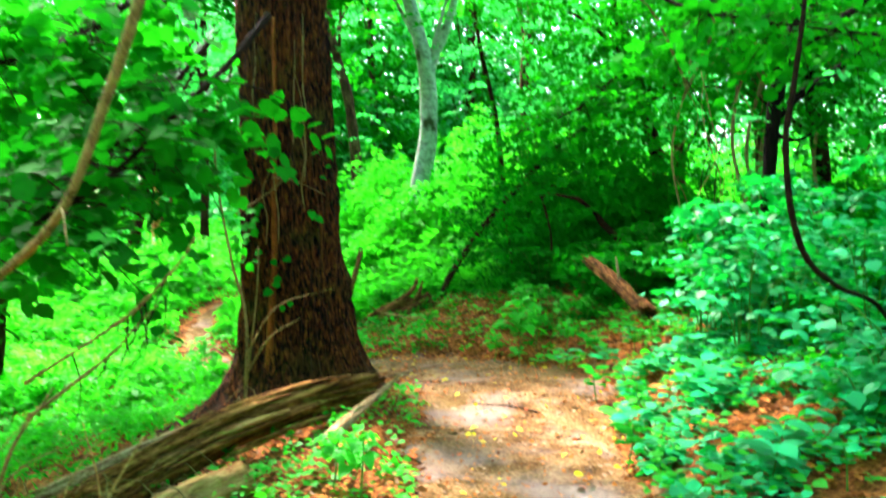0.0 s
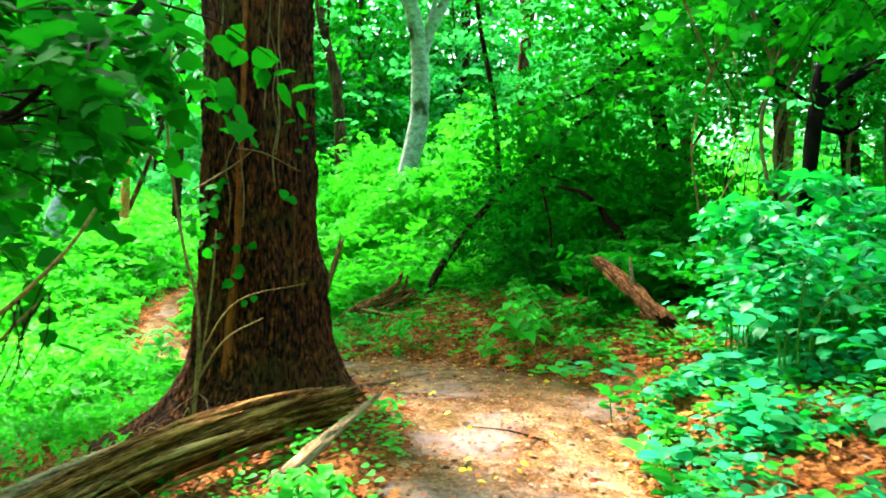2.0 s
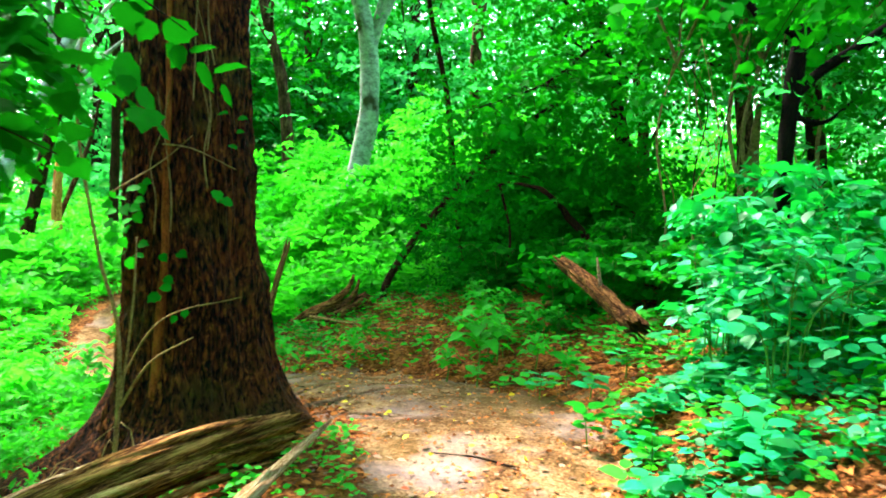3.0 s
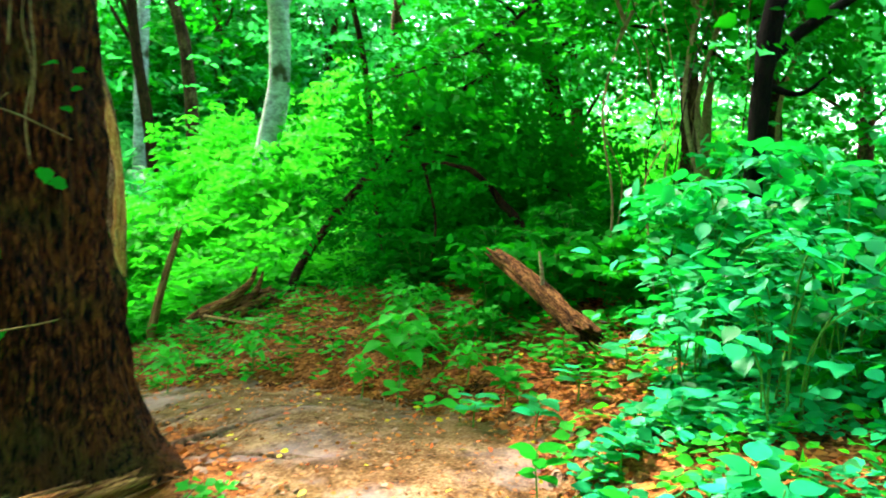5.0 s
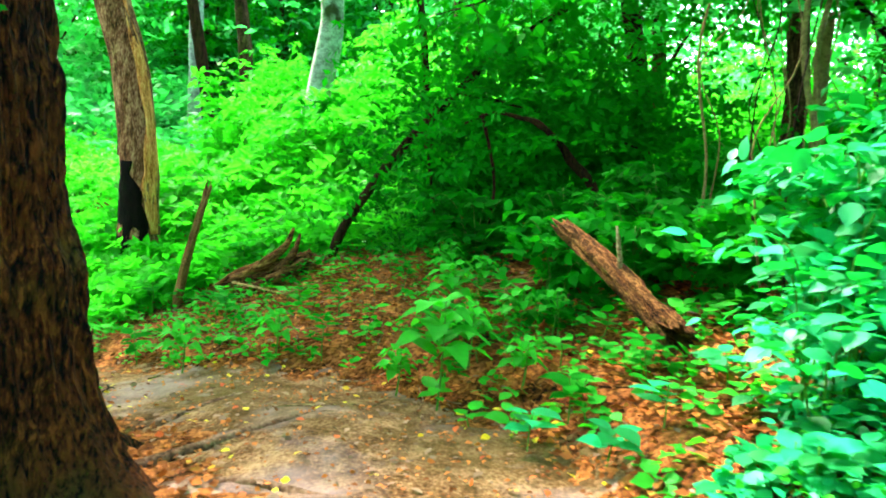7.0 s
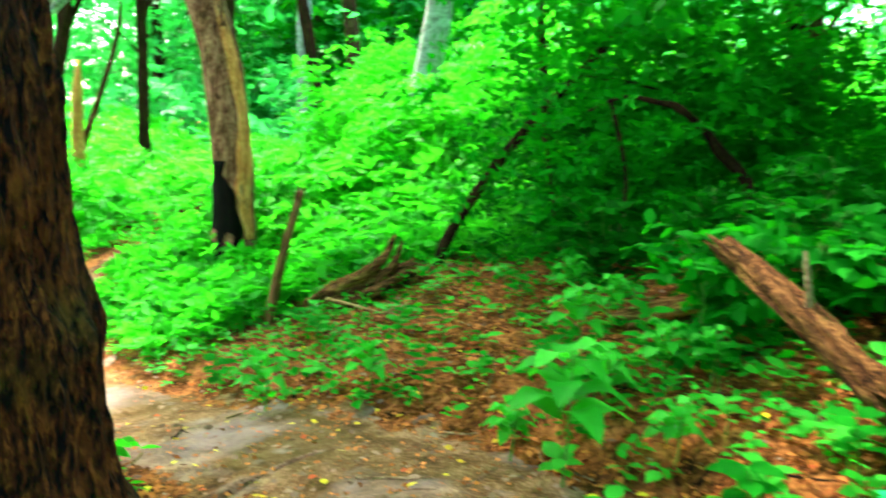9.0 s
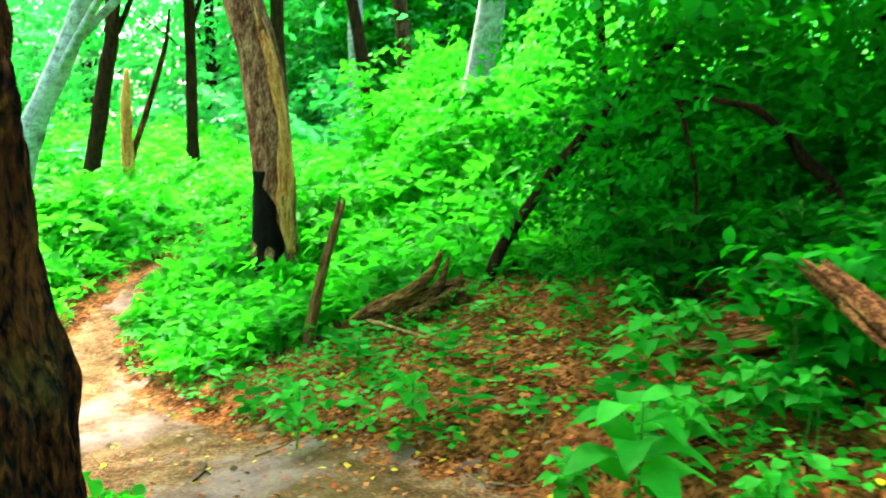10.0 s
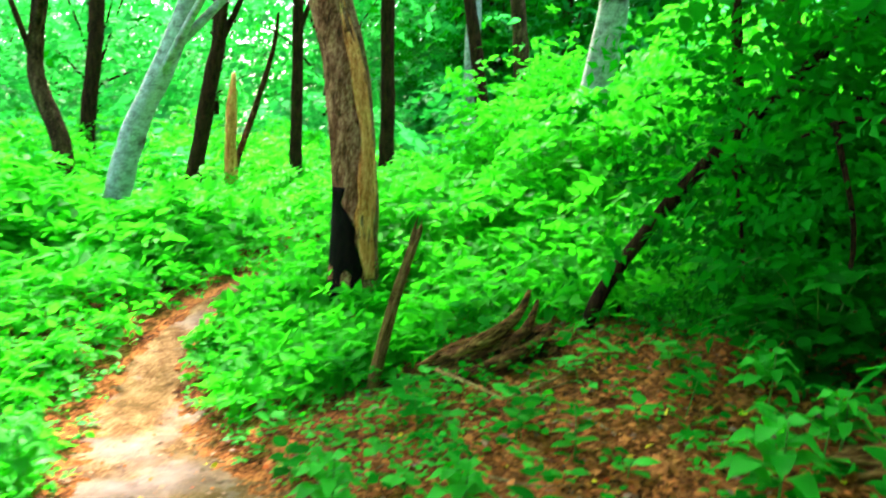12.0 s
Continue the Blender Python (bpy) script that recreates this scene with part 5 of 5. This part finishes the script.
# ---- the broad-leaved herb by the trail, leaf by leaf ----
def herb(x, y, scale, turn, text):
    z = gz(x, y)
    ob = base_at("broadleaf_herb", (x, y, z), text, "plant", "broad-leaved herbs")
    stalk = rod("stalk", [(0, 0, -0.03), (0.02, 0, 0.2 * scale), (0.03, 0.01, 0.50 * scale)], [0.008, 0.004], STEM_GREEN, ob, "", 6, 10)
    for k in range(14):
        a = turn + k * 2.4
        h = (0.24 + 0.26 * k / 13) * scale
        ln = scale * (0.26 - 0.10 * k / 13)
        c, s = math.cos(a), math.sin(a)
        m = 9
        rows = []
        for u in np.linspace(0, 1, m):
            w = 0.30 * ln * math.sin(math.pi * min(1, u ** 0.75)) ** 0.75 * (1 - 0.15 * u)
            rise = ln * (0.75 * u - 0.8 * u * u)
            for e in (-1, -0.5, 0, 0.5, 1):
                rows.append((c * (ln * u + 0.01) - s * w * e, s * (ln * u + 0.01) + c * w * e, h + rise + 0.18 * w * abs(e) - 0.01 * math.sin(u * 9 + e)))
        i, j = np.meshgrid(np.arange(m - 1), np.arange(4), indexing="ij")
        f = np.stack([i * 5 + j, (i + 1) * 5 + j, (i + 1) * 5 + j + 1, i * 5 + j + 1], -1).reshape(-1, 4)
        mesh_of("leaf", rows, f, LEAF_HERB, stalk)
    return ob


herb(0.78, 8.42, 1.3, 0.3, "bright green herb with long pointed leaves by the trail")
herb(1.0, 8.8, 0.8, 1.3, "green broad-leaved herb by the trail")
herb(0.55, 8.75, 0.6, 2.0, "small green broad-leaved herb by the trail")
herb(1.25, 8.3, 0.6, 0.9, "small green broad-leaved herb by the trail")
herb(1.35, 9.0, 0.7, 2.9, "green broad-leaved herb in leaf litter")
herb(-0.45, 4.3, 0.75, 1.9, "green broad-leaved herb between trail and log")
herb(-0.62, 4.55, 0.6, 0.4, "green broad-leaved herb between trail and log")


def seedling(n, size, tall, leaf, turn):
    """A young plant: one stalk, oval leaves in pairs."""
    ob = base_at("seedling", (0, 0, 0), "green seedling with oval leaves on the woodland floor", "plant", "seedlings")
    rod("stalk", [(0, 0, -0.03), (0.01, 0.01, tall * 0.6), (0.02, 0.0, tall)], [0.005, 0.003], STEM_GREEN, ob, "", 5, 7)
    tv, tf = SHAPES["oval"]
    for k in range(n):
        a = turn + k * 2.4
        h = tall * (0.45 + 0.55 * (k + 1) / n)
        ln = size * (0.75 + 0.5 * ((k * 37) % 10) / 10)
        v, f = leaves(np.array([(0.015 * math.cos(a), 0.015 * math.sin(a), h)]), np.array([(math.cos(a), math.sin(a), 0.25 - 0.05 * (k % 4))]), np.array([(0.2 * math.sin(k * 3.1), 0.2 * math.cos(k * 2.3), 1.0)]), np.array([ln]), 0.75, "ovate")
        mesh_of("leaf", v, f, leaf, ob)
    return ob


kinds = [seedling(7, 0.11, 0.16, LEAF_HERB, 0.2), seedling(9, 0.12, 0.28, LEAF_MID, 1.0), seedling(5, 0.10, 0.10, LEAF_HERB, 2.0), seedling(8, 0.13, 0.22, LEAF_SKY_SHEEN, 0.7)]
r = random.Random(21)
placed = 0
while placed < 110:
    x, y = r.uniform(-2.2, 3.0), r.uniform(3.5, 12.4)
    d = float(side_of(np.array([x]), np.array([y]))[0])
    if not 0.55 < d < 3.2 or (y < 7.5 and d > 1.4):
        continue
    k = 3 if y < 7.6 and r.random() < 0.7 else r.randrange(3)
    m = pose(x, y, gz(x, y), r.uniform(-12, 12), r.uniform(-12, 12), r.uniform(0, 360))
    if placed < 4:
        kinds[placed].matrix_basis = m
    else:
        copy_thing(kinds[k], m)
    placed += 1

herb(-2.95, 10.0, 1.0, 0.8, "green broad-leaved herb beside the path")
herb(1.55, 8.9, 0.6, 0.5, "green broad-leaved herb in leaf litter")

for x, y, k in [(1.02, 10.5, 0.7), (-0.3, 9.75, 0.7), (-1.0, 9.9, 0.8), (0.95, 9.5, 0.9), (1.25, 10.0, 0.6)]:
    herb(x, y, k, x * 3, "broad-leaved green plant rooted in leaf litter")


# ---- thin vines, dry stalks and ivy ----
r = random.Random(31)
for k in range(15):
    x, y = 2.75 + r.uniform(0, 1.3), 8.4 + r.uniform(0, 1.5)
    top = 2.6 + r.uniform(0, 1.2)
    low = gz(x, y) + r.uniform(-0.02, 0.3)
    pts = [(x + r.uniform(-0.22, 0.22) * (0.3 + u), y + r.uniform(-0.1, 0.1), low + (top - low) * u) for u in (0, 0.2, 0.4, 0.6, 0.8, 1.0)]
    tagged(rod("thin_vine", pts, [0.008, 0.006, 0.004], (TWIG_TAN, TWIG_DARK, TWIG_TAN)[k % 3], None, "", 5, 26, 0.1, 10, k), "thin bare vine hanging among the bushes", "vine", "hanging vines")

stalks = []
for k in range(170):
    x, y = r.uniform(-3.4, -1.2), r.uniform(3.2, 6.6)
    z = gz(x, y)
    a, ln = r.uniform(0, 6.28), r.uniform(0.15, 0.5)
    h = r.uniform(0.02, 0.3)
    p = spline([(x, y, z), (x + 0.5 * ln * math.cos(a), y + 0.5 * ln * math.sin(a), z + h), (x + ln * math.cos(a + 0.3), y + ln * math.sin(a + 0.3), z + h * 0.5)], 6)
    stalks.append(tube(p, np.linspace(0.005, 0.002, 6), 4))
tagged(mesh_of("dry_stalks", *joined(stalks), TWIG_TAN), "dry straw-coloured stalks and grass below the log", "dry grass", kind="stuff")


def ivy(place, out, n, seed, text):
    """A small climbing plant on the trunk: a stem and heart-shaped leaves that face outwards."""
    q = random.Random(seed)
    ob = base_at("climbing_ivy", place, text, "ivy", "ivy on the trunk")
    rod("stem", [(0, 0.03, -0.25), (0.03, 0.02, 0.0), (-0.02, 0.02, 0.3)], [0.003, 0.002], TWIG_DARK, ob, "", 5, 10)
    for k in range(n):
        p = (q.uniform(-0.13, 0.13), q.uniform(-0.05, 0.0), q.uniform(-0.25, 0.32))
        v, f = leaves(np.array([p]), np.array([(q.uniform(-1, 1), q.uniform(-0.6, -0.1), q.uniform(-0.9, 0.1))]), np.array([(out[0], out[1], 0.7)]), np.array([q.uniform(0.05, 0.09)]), 0.9, "lobed")
        mesh_of("leaf", v, f, LEAF_MID, ob)


ivy((-1.66, 6.88, 1.35), (-0.5, -0.8), 26, 3, "small ivy with green leaves climbing the trunk")
ivy((-1.35, 6.80, 0.95), (0.0, -1.0), 7, 4, "few green ivy leaves on the bark")
ivy((-1.02, 6.90, 1.75), (0.6, -0.8), 6, 5, "few green ivy leaves on the bark")


# stems and tendrils that climb the great trunk
def on_trunk(turn, z, out=0.0):
    """A point on the skin of the great trunk: turn in degrees, 270 facing down the trail."""
    a = radians(turn)
    r = 0.43 - 0.012 * z + 0.07 * math.exp(-max(z, 0)) + 0.10 * math.exp(-(z + 0.1) / 0.26) + out
    return (-1.34 + r * math.cos(a) - 0.035 * max(z - 1, 0), 7.30 + r * math.sin(a), z)


rod("climbing_stem", [tuple(np.array(on_trunk(a, z)) - np.array(big_tree.location)) for a, z in [(256, 0.25), (257, 0.7), (260, 1.1), (262, 1.6), (266, 2.2), (270, 3.2)]], [0.034, 0.030, 0.022, 0.018], LOG_RED, big_tree, "reddish woody climber stem clinging to the bark", 9, 60, 0.3, 9, 3)
r = random.Random(77)
for k in range(13):
    a, z = r.uniform(245, 310), r.uniform(1.2, 2.4)
    pts = [on_trunk(a + r.uniform(-5, 5), z + 0.22 * u, 0.02 + r.uniform(0, 0.05)) for u in range(5)]
    tagged(rod("tendril", pts, [0.005, 0.004, 0.002], (TWIG_TAN, TWIG_DARK)[k % 2], None, "", 5, 22, 0.1, 10, k), "thin dry tendril clinging to the bark", "vine", "tendrils on the trunk")
for k, pts in enumerate([[on_trunk(235, 1.55, 0.2), on_trunk(262, 1.75, 0.06), on_trunk(285, 1.92, 0.05)], [on_trunk(262, 1.86, 0.04), on_trunk(285, 1.83, 0.10), on_trunk(318, 1.72, 0.06)]]):
    tagged(rod("tendril", pts, [0.006, 0.003], TWIG_TAN, None, "", 5, 16, 0.1, 10, k), "thin dry tendril across the bark", "vine", "tendrils on the trunk")


# bare hanging twigs beside the start of the log
def bare_branch(foot, main, rad, n, seed, text):
    q = random.Random(seed)
    ob = base_at("bare_branch", foot, text, "branch")
    base = np.array(foot)
    p = spline(main, 24)
    bough = rod("bough", [tuple(c - base) for c in p[::4]], rad, TWIG_TAN, ob, "", 7, 24, 0.15, 10, seed)
    for k in range(n):
        c = p[q.randrange(3, 23)] - base
        d = np.array([q.uniform(-0.15, 0.15), q.uniform(-0.12, 0.12), -q.uniform(0.12, 0.34)])
        rod("twig", [tuple(c), tuple(c + d * 0.5 + np.array([q.uniform(-0.05, 0.05), 0, 0])), tuple(c + d)], [0.004, 0.0015], TWIG_DARK, bough, "", 5, 8, 0.1, 10, k)


bare_branch((-1.75, 3.4, 0.82), [(-1.75, 3.4, 0.82), (-1.39, 3.4, 1.05), (-1.23, 3.4, 1.18), (-1.07, 3.4, 1.36), (-1.0, 3.4, 1.5)], [0.010, 0.008, 0.004], 7, 4, "thin bare branch with hanging twigs")
bare_branch((-1.72, 3.35, 0.68), [(-1.72, 3.35, 0.68), (-1.39, 3.4, 0.94), (-1.27, 3.4, 1.07), (-1.14, 3.4, 1.2)], [0.010, 0.007, 0.003], 6, 5, "thin bare branch with hanging twigs")
g = gz(-1.5, 3.3)
twig_bush((-1.5, 3.3, g), [([(-1.5, 3.3, g - 0.05), (-1.42, 3.3, 0.25), (-1.22, 3.3, 0.62)], [0.014, 0.006]), ([(-1.48, 3.3, g), (-1.3, 3.35, 0.25), (-1.0, 3.4, 0.32)], [0.009, 0.003]), ([(-1.45, 3.3, 0.1), (-1.38, 3.25, 0.4), (-1.42, 3.2, 0.7)], [0.008, 0.003]),
                           ([(-1.5, 3.3, g), (-1.6, 3.4, 0.3), (-1.5, 3.5, 0.55)], [0.009, 0.003]), ([(-1.4, 3.3, 0.2), (-1.2, 3.3, 0.15), (-1.05, 3.3, -0.05)], [0.007, 0.003])], STRAW_WOOD, "dry straw-coloured twigs beside the log")
